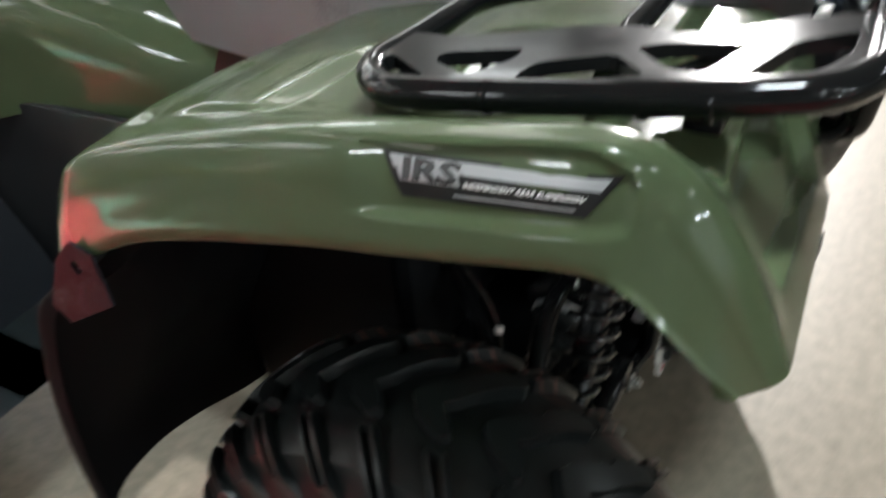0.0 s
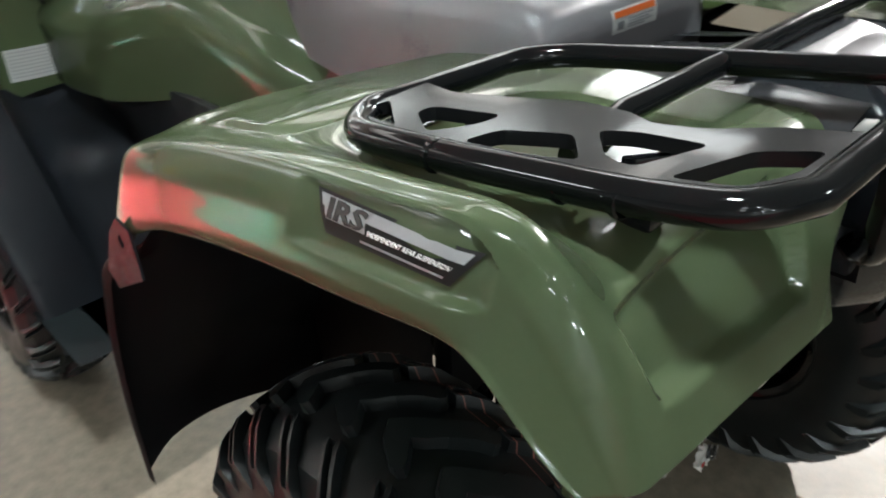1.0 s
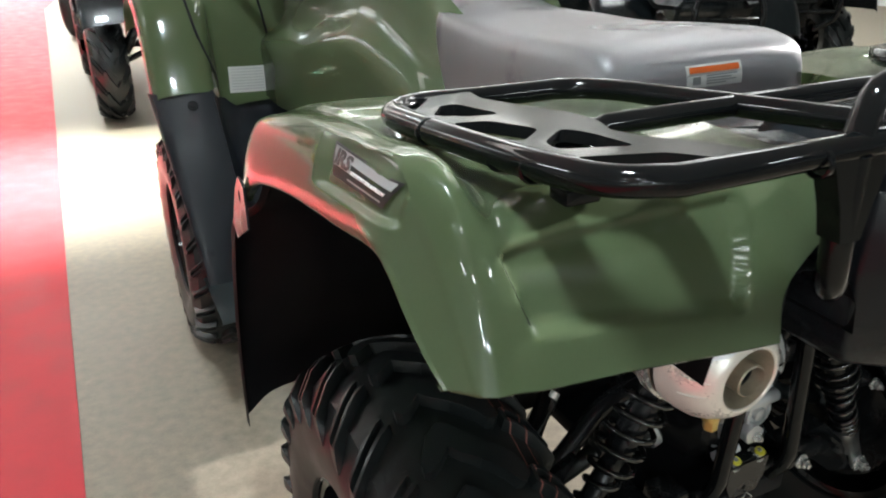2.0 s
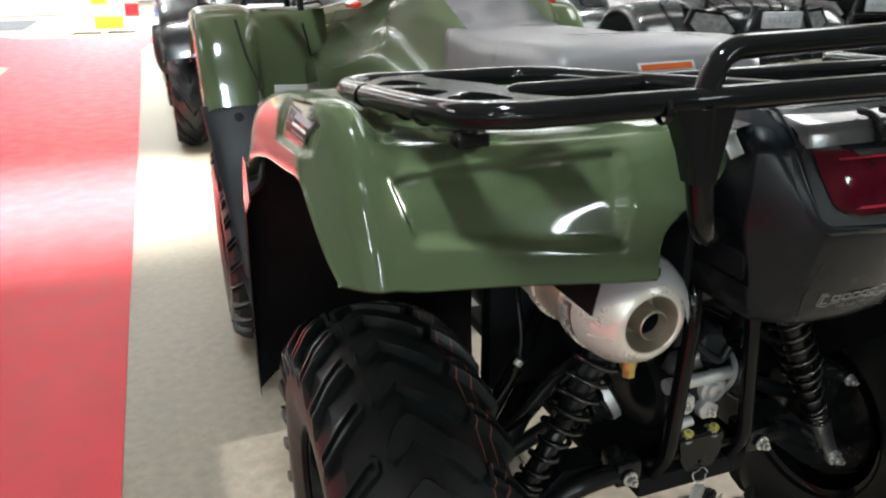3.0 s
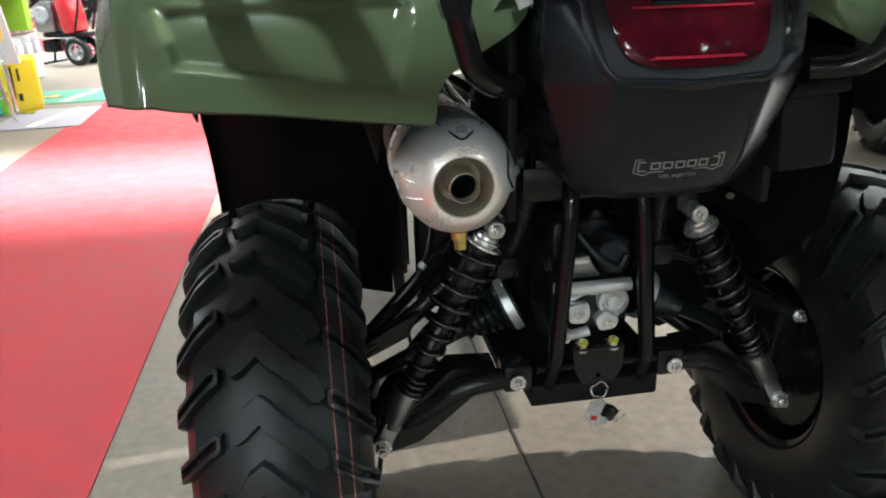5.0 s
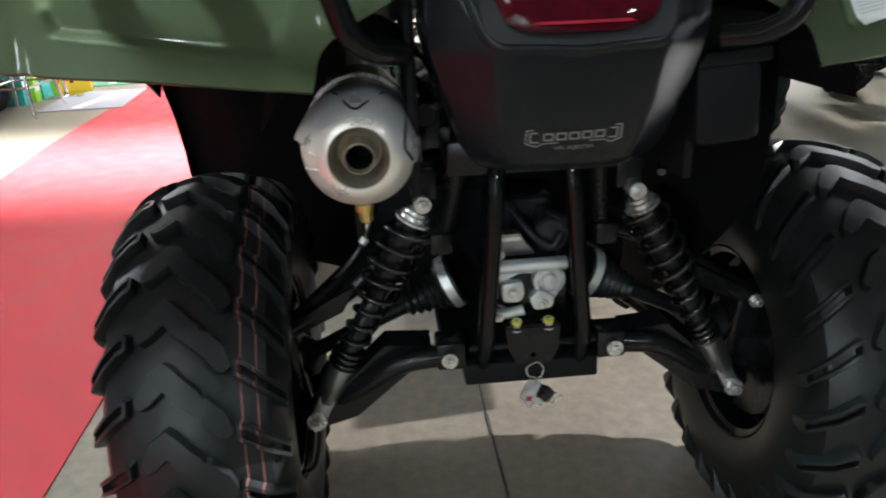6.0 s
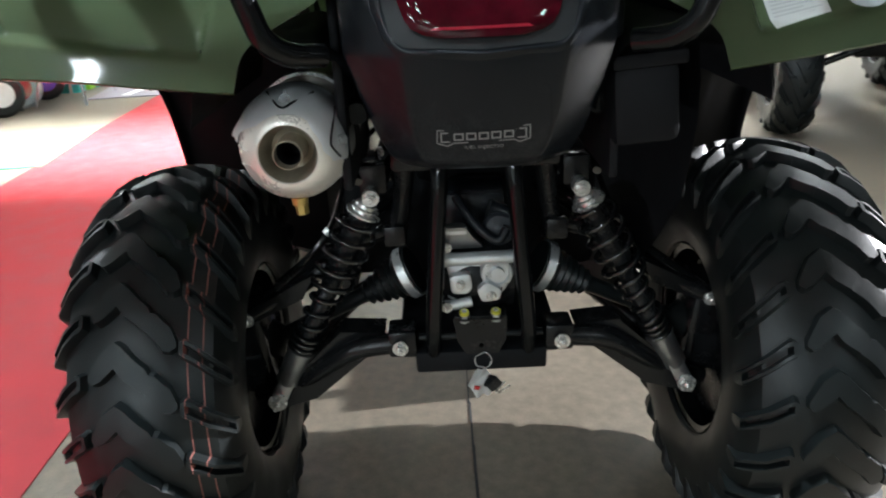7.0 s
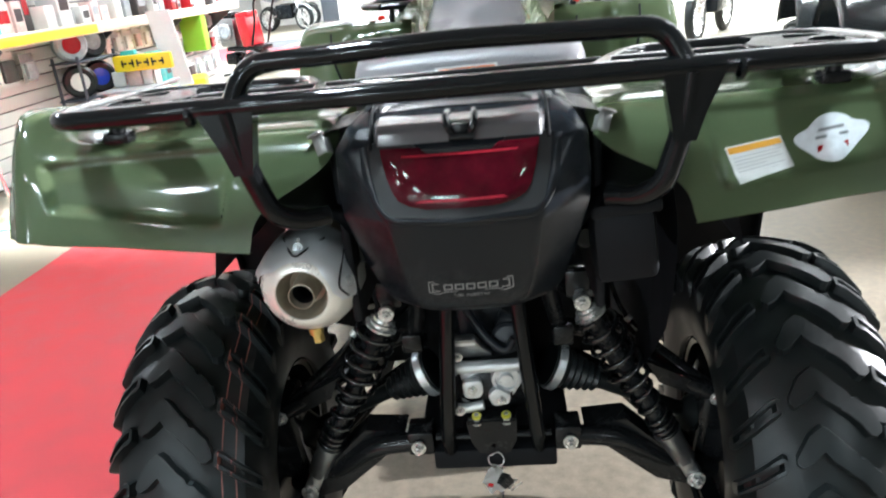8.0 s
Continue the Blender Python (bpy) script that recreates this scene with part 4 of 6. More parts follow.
lathe(bm, ex, (0, 1, 0), [(.060, .0665), (.20, .0665), (.30, .064), (.40, .05), (.46, .026)], 40)
part("silencer_body", bm, HEATED, silencer, "heat-tinted brown silencer body", 40)
bm = B()
lathe(bm, ex, (0, 1, 0), [(.000, .0157), (.055, .0157), (.056, .001)], 24)
part("outlet_bore", bm, LINER, silencer, "matt black outlet bore")
for h in (.062, .15):
    bm = B()
    lathe(bm, ex, (0, 1, 0), [(h, .067), (h, .0715), (h + .016, .0715), (h + .016, .067)], 40)
    part("clamp_band", bm, STEEL, silencer, "bright clamp band")
# pressed heat shield over the top and the side


def cap_h(r):
    for (ha, ra), (hb, rb_) in zip(CAP, CAP[1:]):
        if r <= rb_:
            return lerp(ha, hb, (r - ra) / (rb_ - ra))
    return CAP[-1][0]


def on_cap(ang, r, lift=.0):
    """ang: degrees from the top, clockwise seen from behind."""
    w = radians(ang)
    return Vector((ex[0] + math.sin(w) * (r + lift * .7), ex[1] + cap_h(r) - lift * .7, ex[2] + math.cos(w) * (r + lift * .7)))


bm = B()
rows = []
for k in range(41):
    ang = lerp(-78, 102, k / 40)
    r_in = lerp(.0600, .0450, step(-72, -38, ang)) - .0055 * step(30, 52, ang) + .010 * step(84, 102, ang)
    row = [on_cap(ang, lerp(r_in, .0668, j / 6), .0050) for j in range(7)]
    out = .0045 * (1 - step(-78, -58, ang))
    for hh in (.034, .046, .070):
        w = radians(ang)
        row.append(Vector((ex[0] + math.sin(w) * (.0722 + out), ex[1] + hh, ex[2] + math.cos(w) * (.0722 + out))))
    rows.append(row)
sheet(bm, rows, .0013)
part("heat_shield", bm, SHIELD, silencer, "bright pressed heat shield", 40)
# black lines on the surface stand for the shade in the pressed grooves
for line in (((-20, .0680), (-9, .0560), (-3, .0515), (3, .0515), (10, .0560), (26, .0680)), ((50, .0680), (62, .0575), (73, .0505), (82, .0490), (90, .0520), (98, .0570))):
    bm = B()
    tube(bm, spline([on_cap(an, rr, .0056) for an, rr in line], 5), .0014, 6)
    part("shield_groove_shade", bm, LINER, silencer, "pressed groove in the shield, its shade drawn as a black line")
for an, rr, br in ((1, .0590, .0046), (-0.5, .0655, .0014), (80, .0600, .0050)):
    bm = B()
    p = on_cap(an, rr, .0056)
    bolt(bm, p, (math.sin(radians(an)) * .5, -1, math.cos(radians(an)) * .5), br, br * .9)
    part("shield_bolt", bm, DARK_STEEL, silencer, "dull bolt and washer")
for an in (-84, -104):
    bm = B()
    tube(bm, [on_cap(an, rr, .0004) for rr in (.0480, .0540, .0600, .0650)], .0011, 6)
    part("cap_crease", bm, MUFFLER, silencer, "pressed crease in the cap")
bm = B()
cyl(bm, (-.229, -.362, .704), (-.229, -.362, .694), .011, .010, 12)
cyl(bm, (-.228, -.362, .695), (-.227, -.362, .681), .0085, .008, 6)
part("drain_plug", bm, BRASS, silencer, "brass drain plug")


# ---- suspension and driveline ----
def shock(s):
    top, bot = Vector((s * .153, -.219, .655)), Vector((s * .333, -.211, .312))
    d = (bot - top).normalized()
    L = (bot - top).length
    a, b, _ = frame_of(d)
    at = lambda h: top + d * h
    bm = B()
    prof = [(.02, .0), (.02, .012), (L * .09, .012), (L * .092, .019), (L * .36, .020), (L * .37, .0165), (L * .44, .0150), (L * .445, .0158)]
    lathe(bm, top, d, prof + [(L * .74, .0158), (L * .745, .0)], 22)
    ob = part("shock_absorber", bm, FRAME_BLACK, quad, "black coil-over shock absorber", 40)
    bm = B()
    n = 170
    pts = []
    for k in range(n + 1):
        t = k / n
        # eight open turns, then three close ones on the lower seat
        h = lerp(.085, .665, min(1, t / .74)) if t < .74 else lerp(.665, .742, (t - .74) / .26)
        r = lerp(.0318, .0205, step(.38, .50, h))
        ang = 2 * math.pi * (8.2 * min(1, t / .74) + 2.9 * max(0, t - .74) / .26)
        pts.append(at(h * L) + (a * math.cos(ang) + b * math.sin(ang)) * r)
    tube(bm, pts, .0043, 8)
    part("coil_spring", bm, SPRING_BLACK, ob, "glossy black coil spring", 60)
    bm = B()
    lathe(bm, at(.012), d, [(0, .008), (.003, .016), (.008, .017), (.009, .0215), (.011, .0215), (.012, .018), (.016, .019), (.017, .0265), (.020, .0265), (.021, .012)], 24)
    part("top_cup", bm, STEEL, ob, "bright stepped spring seat")
    bm = B()
    cyl(bm, top - Vector((0, .016, 0)), top + Vector((0, .018, 0)), .0125, seg=18)
    part("top_eye", bm, STEEL, ob, "zinc eye of the shock")
    bm = B()
    bolt(bm, top - Vector((0, .017, 0)), (0, -1, 0), .0085, .010)
    part("top_bolt", bm, STEEL, ob, "zinc bolt")
    bm = B()
    lathe(bm, at(L * .742), d, [(0, .010), (0, .0235), (.004, .0235), (.006, .0205), (L * .17, .0190), (L * .178, .0165), (L * .18, .006)], 24)
    for o in (-.0135, .0135):
        box(bm, at(L * .955) + Vector((0, o, 0)), (.026, .007, .052), .003, (0, -math.degrees(math.atan2(d.x, -d.z)), 0))
    part("clevis", bm, DARK_STEEL, ob, "grey metal fork end")
    bm = B()
    bolt(bm, bot - Vector((0, .017, 0)), (0, -1, 0), .0105, .014)
    cyl(bm, bot - Vector((0, .017, 0)), bot + Vector((0, .020, 0)), .0125, seg=16)
    part("clevis_bolt", bm, STEEL, ob, "zinc bolt")
    bm = B()
    cyl(bm, at(.0) + Vector((0, .02, 0)), (s * .12, -.16, .69), .012)
    box(bm, (s * .15, -.195, .675), (.04, .03, .045), .004)
    part("shock_mount", bm, FRAME_BLACK, ob, "black welded shock mount")


def arms(s):
    # lower arm: two welded legs and a web
    inn, out = Vector((s * .125, -.235, .416)), Vector((s * .375, -.165, .285))
    bm = B()
    tube(bm, rounded([inn, (s * .20, -.232, .408), (s * .30, -.205, .335), out], .05), .017, 12)
    tube(bm, rounded([(s * .125, .06, .416), (s * .22, .0, .39), out], .05), .017, 12)
    plate(bm, [(s * .15, .425), (s * .22, .43), (s * .31, .345), (s * .34, .29), (s * .27, .31), (s * .18, .385)], [], .05, lambda v: Vector((v.x, -.22 + v.z, v.y)))
    ob = part("lower_arm", bm, FRAME_BLACK, quad, "black welded lower suspension arm", 40)
    bm = B()
    bolt(bm, inn - Vector((0, .020, 0)), (0, -1, 0), .0085, .011)
    part("pivot_bolt", bm, STEEL, ob, "zinc bolt")
    # upper arm
    bm = B()
    iu, ou = Vector((s * .128, -.150, .577)), Vector((s * .372, -.178, .446))
    tube(bm, rounded([iu, (s * .20, -.150, .555), (s * .28, -.165, .49), ou], .04), .014, 12)
    tube(bm, rounded([(s * .128, .04, .577), (s * .22, -.06, .54), ou], .05), .014, 12)
    plate(bm, [(s * .26, .515), (s * .30, .495), (s * .37, .455), (s * .365, .435), (s * .28, .475)], [], .014, lambda v: Vector((v.x, -.185 + v.z, v.y)))
    ob = part("upper_arm", bm, FRAME_BLACK, quad, "black upper suspension arm", 40)
    bm = B()
    bolt(bm, ou - Vector((0, .016, 0)), (0, -1, .0), .008, .012)
    part("pivot_bolt", bm, STEEL, ob, "zinc bolt")
    bm = B()
    bolt(bm, iu - Vector((0, .020, 0)), (0, -1, .0), .0085, .010)
    part("pivot_bolt", bm, STEEL, ob, "zinc bolt")
    # half shaft with its boots
    bm = B()
    p, q = Vector((s * .10, -.140, .498)), Vector((s * .40, -.115, .345))
    d = (q - p).normalized()
    prof = [(0, .0), (0, .040), (.022, .041)]
    for k in range(6):
        prof += [(.024 + k * .013, .040 - k * .0035), (.030 + k * .013, .033 - k * .0035)]
    prof += [(.105, .014), (.30, .012)]
    lathe(bm, p, d, prof, 28)
    lathe(bm, q, -d, [(-.02, .045), (.02, .046), (.03, .040), (.04, .044), (.05, .034), (.06, .037), (.07, .026), (.08, .014)], 24)
    ob = part("half_shaft", bm, RUBBER, quad, "black drive shaft with ribbed rubber boots", 30)
    bm = B()
    lathe(bm, p, d, [(.004, .041), (.004, .0445), (.018, .0445), (.018, .041)], 28)
    part("boot_band", bm, ALUMINIUM, ob, "bright steel boot band")
    # knuckle and brake side of the hub
    bm = B()
    box(bm, (s * .375, -.12, .36), (.05, .09, .20), .012, (0, s * 8, 0))
    cyl(bm, (s * .36, -.115, .335), (s * .43, -.115, .325), .06, .055, 24)
    lathe(bm, (s * .40, -.115, .325), (s, 0, 0), [(0, .05), (.0, .125), (.02, .128), (.03, .05)], 32)
    part("hub_carrier", bm, FRAME_BLACK, quad, "black hub carrier", 35)


for s in (-1, 1):
    shock(s)
    arms(s)
bm = B()
tube(bm, spline([(-.333, -.19, .30), (-.338, -.20, .25), (-.350, -.195, .205), (-.372, -.17, .175)], 5), .004, 8)
part("breather_hose", bm, RUBBER, quad, "thin black hose")

# final drive case
gear = B()
lathe(gear, (-.062, -.155, .505), (1, 0, 0), [(0, .0), (0, .062), (.008, .072), (.05, .078), (.085, .076), (.118, .066), (.124, .0)], 32)
case = part("final_drive", gear, FRAME_BLACK, quad, "black final drive case with a bare cast aluminium cover", 35)
bm = B()
plate(bm, round_loop([(-.050, .549), (.046, .549), (.053, .524), (.040, .492), (.012, .481), (-.020, .484), (-.046, .480), (-.051, .500), (-.043, .512)], .008), [], .050, lambda v: Vector((v.x, -.226 + v.z, v.y)))
soften(bm, .004, 50)
cover = part("case_cover", bm, ALUMINIUM, case, "bare cast aluminium cover", 35)
bm = B()
tube(bm, [(-.060, -.236, .5525), (-.056, -.236, .5525), (.048, -.236, .5535), (.052, -.236, .5535)], .0102, 20)
lathe(bm, (-.060, -.236, .5525), (1, 0, 0), [(-.004, .0), (-.004, .012), (.008, .0125), (.010, .0102)], 20)
part("cross_tube", bm, ALUMINIUM, cover, "bright machined cross tube", 35)
bm = B()
lathe(bm, (.028, -.226, .5255), (0, -1, 0), [(0, .026), (.006, .0245), (.010, .0235), (.0105, .0185), (.006, .0175), (.006, .0115), (.013, .0105), (.014, .0)], 26)
part("round_boss", bm, ALUMINIUM, cover, "", 30)
bm = B()
plate(bm, round_loop([(-.044, .527), (-.013, .530), (-.010, .508), (-.018, .497), (-.042, .499)], .006), [], .022, lambda v: Vector((v.x, -.242 + v.z, v.y)))
soften(bm, .003, 50)
part("side_boss", bm, ALUMINIUM, cover, "", 35)
bm = B()
plate(bm, round_loop([(-.004, .504), (.012, .517), (.034, .503), (.030, .487), (.004, .484)], .006), [], .026, lambda v: Vector((v.x, -.246 + v.z, v.y)))
soften(bm, .003, 50)
part("lower_boss", bm, ALUMINIUM, cover, "", 35)
bm = B()
tube(bm, [(-.054, -.240, .4790), (-.034, -.240, .4795), (-.012, -.240, .4840)], .0082, 14)
part("drain_flange", bm, ALUMINIUM, cover, "", 35)
bm = B()
plate(bm, round_loop([(-.054, .565), (-.056, .606), (-.018, .607), (-.008, .588), (.010, .566)], .006), [], .022, lambda v: Vector((v.x, -.226 + v.z - (v.y - .565) * .5, v.y)))
soften(bm, .003, 50)
part("upper_casting", bm, DARK_STEEL, case, "duller grey upper casting", 35)
bm = B()
box(bm, (-.034, -.240, .6005), (.036, .008, .012), .002)
part("casting_pad", bm, ALUMINIUM, case, "", 35)
bm = B()
lathe(bm, (.034, -.205, .588), (0, -1, .25), [(0, .026), (.010, .025), (.014, .020), (.015, .0)], 24)
part("sensor_cap", bm, GUARD_GREY, case, "dark round cap", 30)
for p, br in (((-.050, -.248, .479), .0055), ((-.047, -.238, .573), .0055), ((-.028, -.243, .514), .0055), ((.018, -.247, .495), .0055)):
    bm = B()
    bolt(bm, p, (0, -1, 0), br, .007)
    part("case_bolt", bm, STEEL, case, "zinc bolt")
bm = B()
box(bm, (.0, -.12, .60), (.10, .10, .07), .015)
tube(bm, spline([(-.03, -.20, .64), (.0, -.225, .60), (.03, -.235, .58), (.045, -.235, .60)], 5), .007, 10)
cyl(bm, (.02, -.19, .615), (.06, -.19, .60), .016, .012, 14)
part("drive_actuator", bm, GREY_PLASTIC, case, "grey actuator and cable")

# frame behind the drive
for s in (-1, 1):
    bm = B()
    tube(bm, rounded([(s * .050, -.235, .76), (s * .052, -.262, .69), (s * .072, -.268, .45), (s * .074, -.24, .40)], .04), .0125, 12)
    part("frame_tube", bm, GLOSS_BLACK, quad, "black frame tube")
    bm = B()
    tube(bm, rounded([(s * .095, -.24, .77), (s * .105, -.20, .66), (s * .122, -.165, .575), (s * .125, -.10, .54)], .04), .015, 12)
    box(bm, (s * .125, -.185, .577), (.034, .02, .034), .004)
    part("frame_leg", bm, FRAME_BLACK, quad, "black frame leg")
    bm = B()
    box(bm, (s * .122, -.225, .418), (.044, .05, .044), .005)
    part("pivot_bracket", bm, FRAME_BLACK, quad, "black arm pivot bracket")
bm = B()
box(bm, (0, -.215, .384), (.205, .07, .036), .005)
box(bm, (0, .10, .385), (.26, .62, .03), .008)
part("skid_plate", bm, LINER, quad, "black skid plate")
bm = B()
box(bm, (0, -.245, .752), (.21, .03, .012), .003)
box(bm, (0, -.20, .72), (.24, .10, .05), .006)
part("cross_member", bm, FRAME_BLACK, quad, "black rear cross member")
bm = B()
plate(bm, [(-.042, .462), (.040, .462), (.038, .425), (.026, .402), (-.024, .402), (-.036, .425)], [[(-.005, .416), (.0, .421), (.005, .416), (.0, .411)]], .006, lambda v: Vector((v.x, -.252 - v.z, v.y)))
box(bm, (0, -.235, .462), (.08, .04, .006), .001)
cyl(bm, (-.095, -.25, .432), (.095, -.25, .432), .006, seg=10)
hitch = part("hitch_bracket", bm, FRAME_BLACK, quad, "black hitch bracket", 35)
for xx in (-.0245, .0235):
    bm = B()
    bolt(bm, (xx, -.248, .460), (0, -.35, 1), .0085, .010)
    part("hitch_bolt", bm, STEEL, hitch, "zinc bolt")
    bm = B()
    cyl(bm, (xx, -.2535, .470), (xx, -.2545, .4735), .0075, seg=12)
    part("paint_mark", bm, YELLOW_MARK, hitch, "yellow paint mark")
# engine mass ahead of the drive
bm = B()
box(bm, (0, .33, .60), (.30, .50, .30), .03)
engine = part("engine", bm, FRAME_BLACK, quad, "black engine block")
bm = B()
box(bm, (0, .06, .53), (.47, .05, .24), .02)
part("rear_guard", bm, LINER, engine)
bm = B()
box(bm, (0, .10, .70), (.20, .25, .20), .03)
part("air_box", bm, LINER, engine)
bm = B()
lathe(bm, (.13, .32, .58), (1, 0, 0), [(0, .13), (.05, .13), (.07, .11), (.075, 0)], 28)
part("clutch_cover", bm, FRAME_BLACK, engine)
for k in range(7):
    bm = B()
    box(bm, (0, .30, .60 + k * .03), (.34, .30, .008), .002)
    part("fin", bm, FRAME_BLACK, engine)
bm = B()
tube(bm, spline([(-.229, .07, .778), (-.20, .16, .74), (-.16, .26, .66), (-.12, .34, .64)], 5), .02, 14)
part("exhaust_pipe", bm, HEATED, quad, "heat-tinted exhaust pipe")


# hoses, clips and bolts inside the arches
def arch_clutter(s):
    runs = [([(.10, .08, .80), (.16, -.06, .79), (.19, -.20, .74), (.16, -.30, .70)], .006), ([(.12, .10, .72), (.20, .0, .66), (.24, -.10, .56), (.34, -.13, .46)], .0045),
            ([(.14, .12, .86), (.20, -.02, .86), (.17, -.18, .84), (.13, -.28, .80)], .007), ([(.09, .05, .66), (.15, -.06, .68), (.13, -.15, .66), (.10, -.22, .69)], .005)]
    for pts, r in runs:
        bm = B()
        tube(bm, spline([(s * x, y, z) for x, y, z in pts], 6), r, 8)
        hose = part("hose", bm, SPRING_BLACK, quad, "thin glossy black hose")
        for k in (1, 2):
            p, q = Vector(pts[k]), Vector(pts[k + 1])
            p, q = Vector((s * p.x, p.y, p.z)), Vector((s * q.x, q.y, q.z))
            bm = B()
            cyl(bm, p, p + (q - p).normalized() * .010, r + .0025, seg=12)
            part("hose_clip", bm, STEEL, hose, "bright hose clip")
    bm = B()
    tube(bm, rounded([(s * .155, .22, .80), (s * .165, -.10, .79), (s * .150, -.34, .80)], .05), .0135, 12)
    rail = part("subframe_rail", bm, GLOSS_BLACK, quad, "black tubular subframe rail")
    for y, z in ((.16, .795), (.04, .79), (-.08, .79), (-.20, .795), (-.29, .80)):
        bm = B()
        box(bm, (s * .178, y, z - .012), (.006, .030, .040), .002)
        part("tab", bm, FRAME_BLACK, rail, "black welded tab")
        bm = B()
        bolt(bm, (s * .181, y, z - .016), (s, 0, .1), .0075, .010)
        part("tab_bolt", bm, STEEL, rail, "zinc bolt")
    bm = B()
    box(bm, (s * .195, -.02, .70), (.05, .09, .06), .010, (12, 0, 0))
    cyl(bm, (s * .215, -.05, .735), (s * .245, -.06, .75), .013, .011, 12)
    part("valve_block", bm, GREY_PLASTIC, quad, "dark moulded valve block")


for s in (-1, 1):
    arch_clutter(s)


# ---- rear rack ----
def rack_z(y):
    """The rack rises a little towards the rear."""
    return lerp(.008, -.009, min(1, max(0, (y + .464) / .352)))


TR = .0122
bm = B()
left = [(-.150, -.462, 1.024), (-.188, -.285, 1.018), (-.232, -.150, 1.016), (-.272, -.112, 1.016), (-.400, -.112, 1.016), (-.470, -.112, 1.018), (-.512, -.150, 1.018), (-.506, -.250, 1.020), (-.488, -.385, 1.022), (-.470, -.440, 1.023), (-.43, -.462, 1.024)]
left = [(x, y, z + rack_z(y)) for x, y, z in left]
right = [(-x, y, z) for x, y, z in left][::-1]
tube(bm, rounded(left, .035, 5) + [Vector((-.2, -.464, 1.033)), Vector((0, -.466, 1.034)), Vector((.2, -.464, 1.033))] + rounded(right, .035, 5), TR, 12)
rack = part("rear_rack", bm, GLOSS_BLACK, quad, "glossy black tubular rear rack with stamped plates", 50)
bm = B()
tube(bm, [(-.425, -.290, 1.0015), (-.392, -.2895, 1.0045), (-.355, -.287, 1.0165), (0, -.283, 1.018), (.355, -.287, 1.0165), (.392, -.2895, 1.0045), (.425, -.290, 1.0015)], .0112, 12)
part("cross_bar", bm, GLOSS_BLACK, rack, "", 50)
bm = B()
tube(bm, rounded([(-.252, -.462, 1.030), (-.228, -.452, 1.076), (0, -.452, 1.082), (.228, -.452, 1.076), (.252, -.462, 1.030)], .035, 6), .0118, 12)
part("hoop", bm, GLOSS_BLACK, rack, "raised rear hoop of the rack", 50)
for s in (-1, 1):
    bm = B()
    tube(bm, rounded([(s * .254, -.464, 1.028), (s * .246, -.462, .965), (s * .228, -.456, .904), (s * .205, -.440, .886), (s * .172, -.415, .882)], .022, 6), .0132, 12)
    plate(bm, [(s * .288, 1.028), (s * .222, 1.028), (s * .230, .985), (s * .2345, .955), (s * .258, .955), (s * .268, .985)], [], .022, lambda v: Vector((v.x, -.4745 + v.z, v.y)))
    part("post", bm, GLOSS_BLACK, rack, "black rack post with a welded gusset, bent in below the fender", 40)
    bm = B()
    out = [(.402, -.108), (.411, -.158), (.392, -.212), (.371, -.258), (.371, -.302), (.383, -.330), (.372, -.365), (.342, -.401), (.318, -.458), (.36, -.463), (.43, -.458), (.466, -.438), (.487, -.385), (.505, -.250), (.511, -.158), (.494, -.128), (.462, -.112)]
    holes = [[(.456, -.128), (.478, -.128), (.493, -.143), (.496, -.180)],
             [(.447, -.170), (.431, -.230), (.457, -.228), (.490, -.208), (.464, -.170)],
             [(.489, -.243), (.456, -.250), (.433, -.298), (.469, -.329), (.482, -.290)],
             [(.417, -.307), (.404, -.330), (.398, -.382), (.458, -.361), (.454, -.338)],
             [(.460, -.386), (.391, -.409), (.366, -.444), (.41, -.442), (.446, -.426)]]
    plate(bm, round_loop([(s * x, y) for x, y in out], .008), [round_loop([(s * x, y) for x, y in h], .009) for h in holes], .0115, lambda v: Vector((v.x, v.y, v.z + 1.0145 + rack_z(v.y))))
    soften(bm, .0028, 50)
    part("rack_plate", bm, RACK_SATIN, rack, "stamped dark plate with openings", 14)
    for n_, (hx, hy) in enumerate(((.452, -.30), (.44, -.20), (.40, -.345))):
        bm = B()
        box(bm, (s * hx, hy, 1.006 + rack_z(hy)), (.075 if n_ == 0 else .05, .007, .012), .002, (0, 0, s * (35 if n_ != 1 else -30)))
        part("rack_rib", bm, GLOSS_BLACK, rack)
    for px, py in ((.44, -.365), (.47, -.150)):
        bm = B()
        cyl(bm, (s * px, py, .985), (s * px, py, 1.016 + rack_z(py)), .011, .009, 12)
        box(bm, (s * px, py, .992), (.034, .026, .014), .003)
        part("rack_stay", bm, FRAME_BLACK, rack)
    for px, py in ((.508, -.235), (.494, -.335), (.489, -.375), (.30, -.463)):
        bm = B()
        lathe(bm, (s * px, py - .004, 1.0195 + rack_z(py)), (-.13 * s, 1, .0) if px > .48 else (1, 0, 0), [(0, TR - .001), (.001, TR + .0009), (.005, TR + .0009), (.007, TR - .001)], 14)
        part("weld", bm, GLOSS_BLACK, rack)


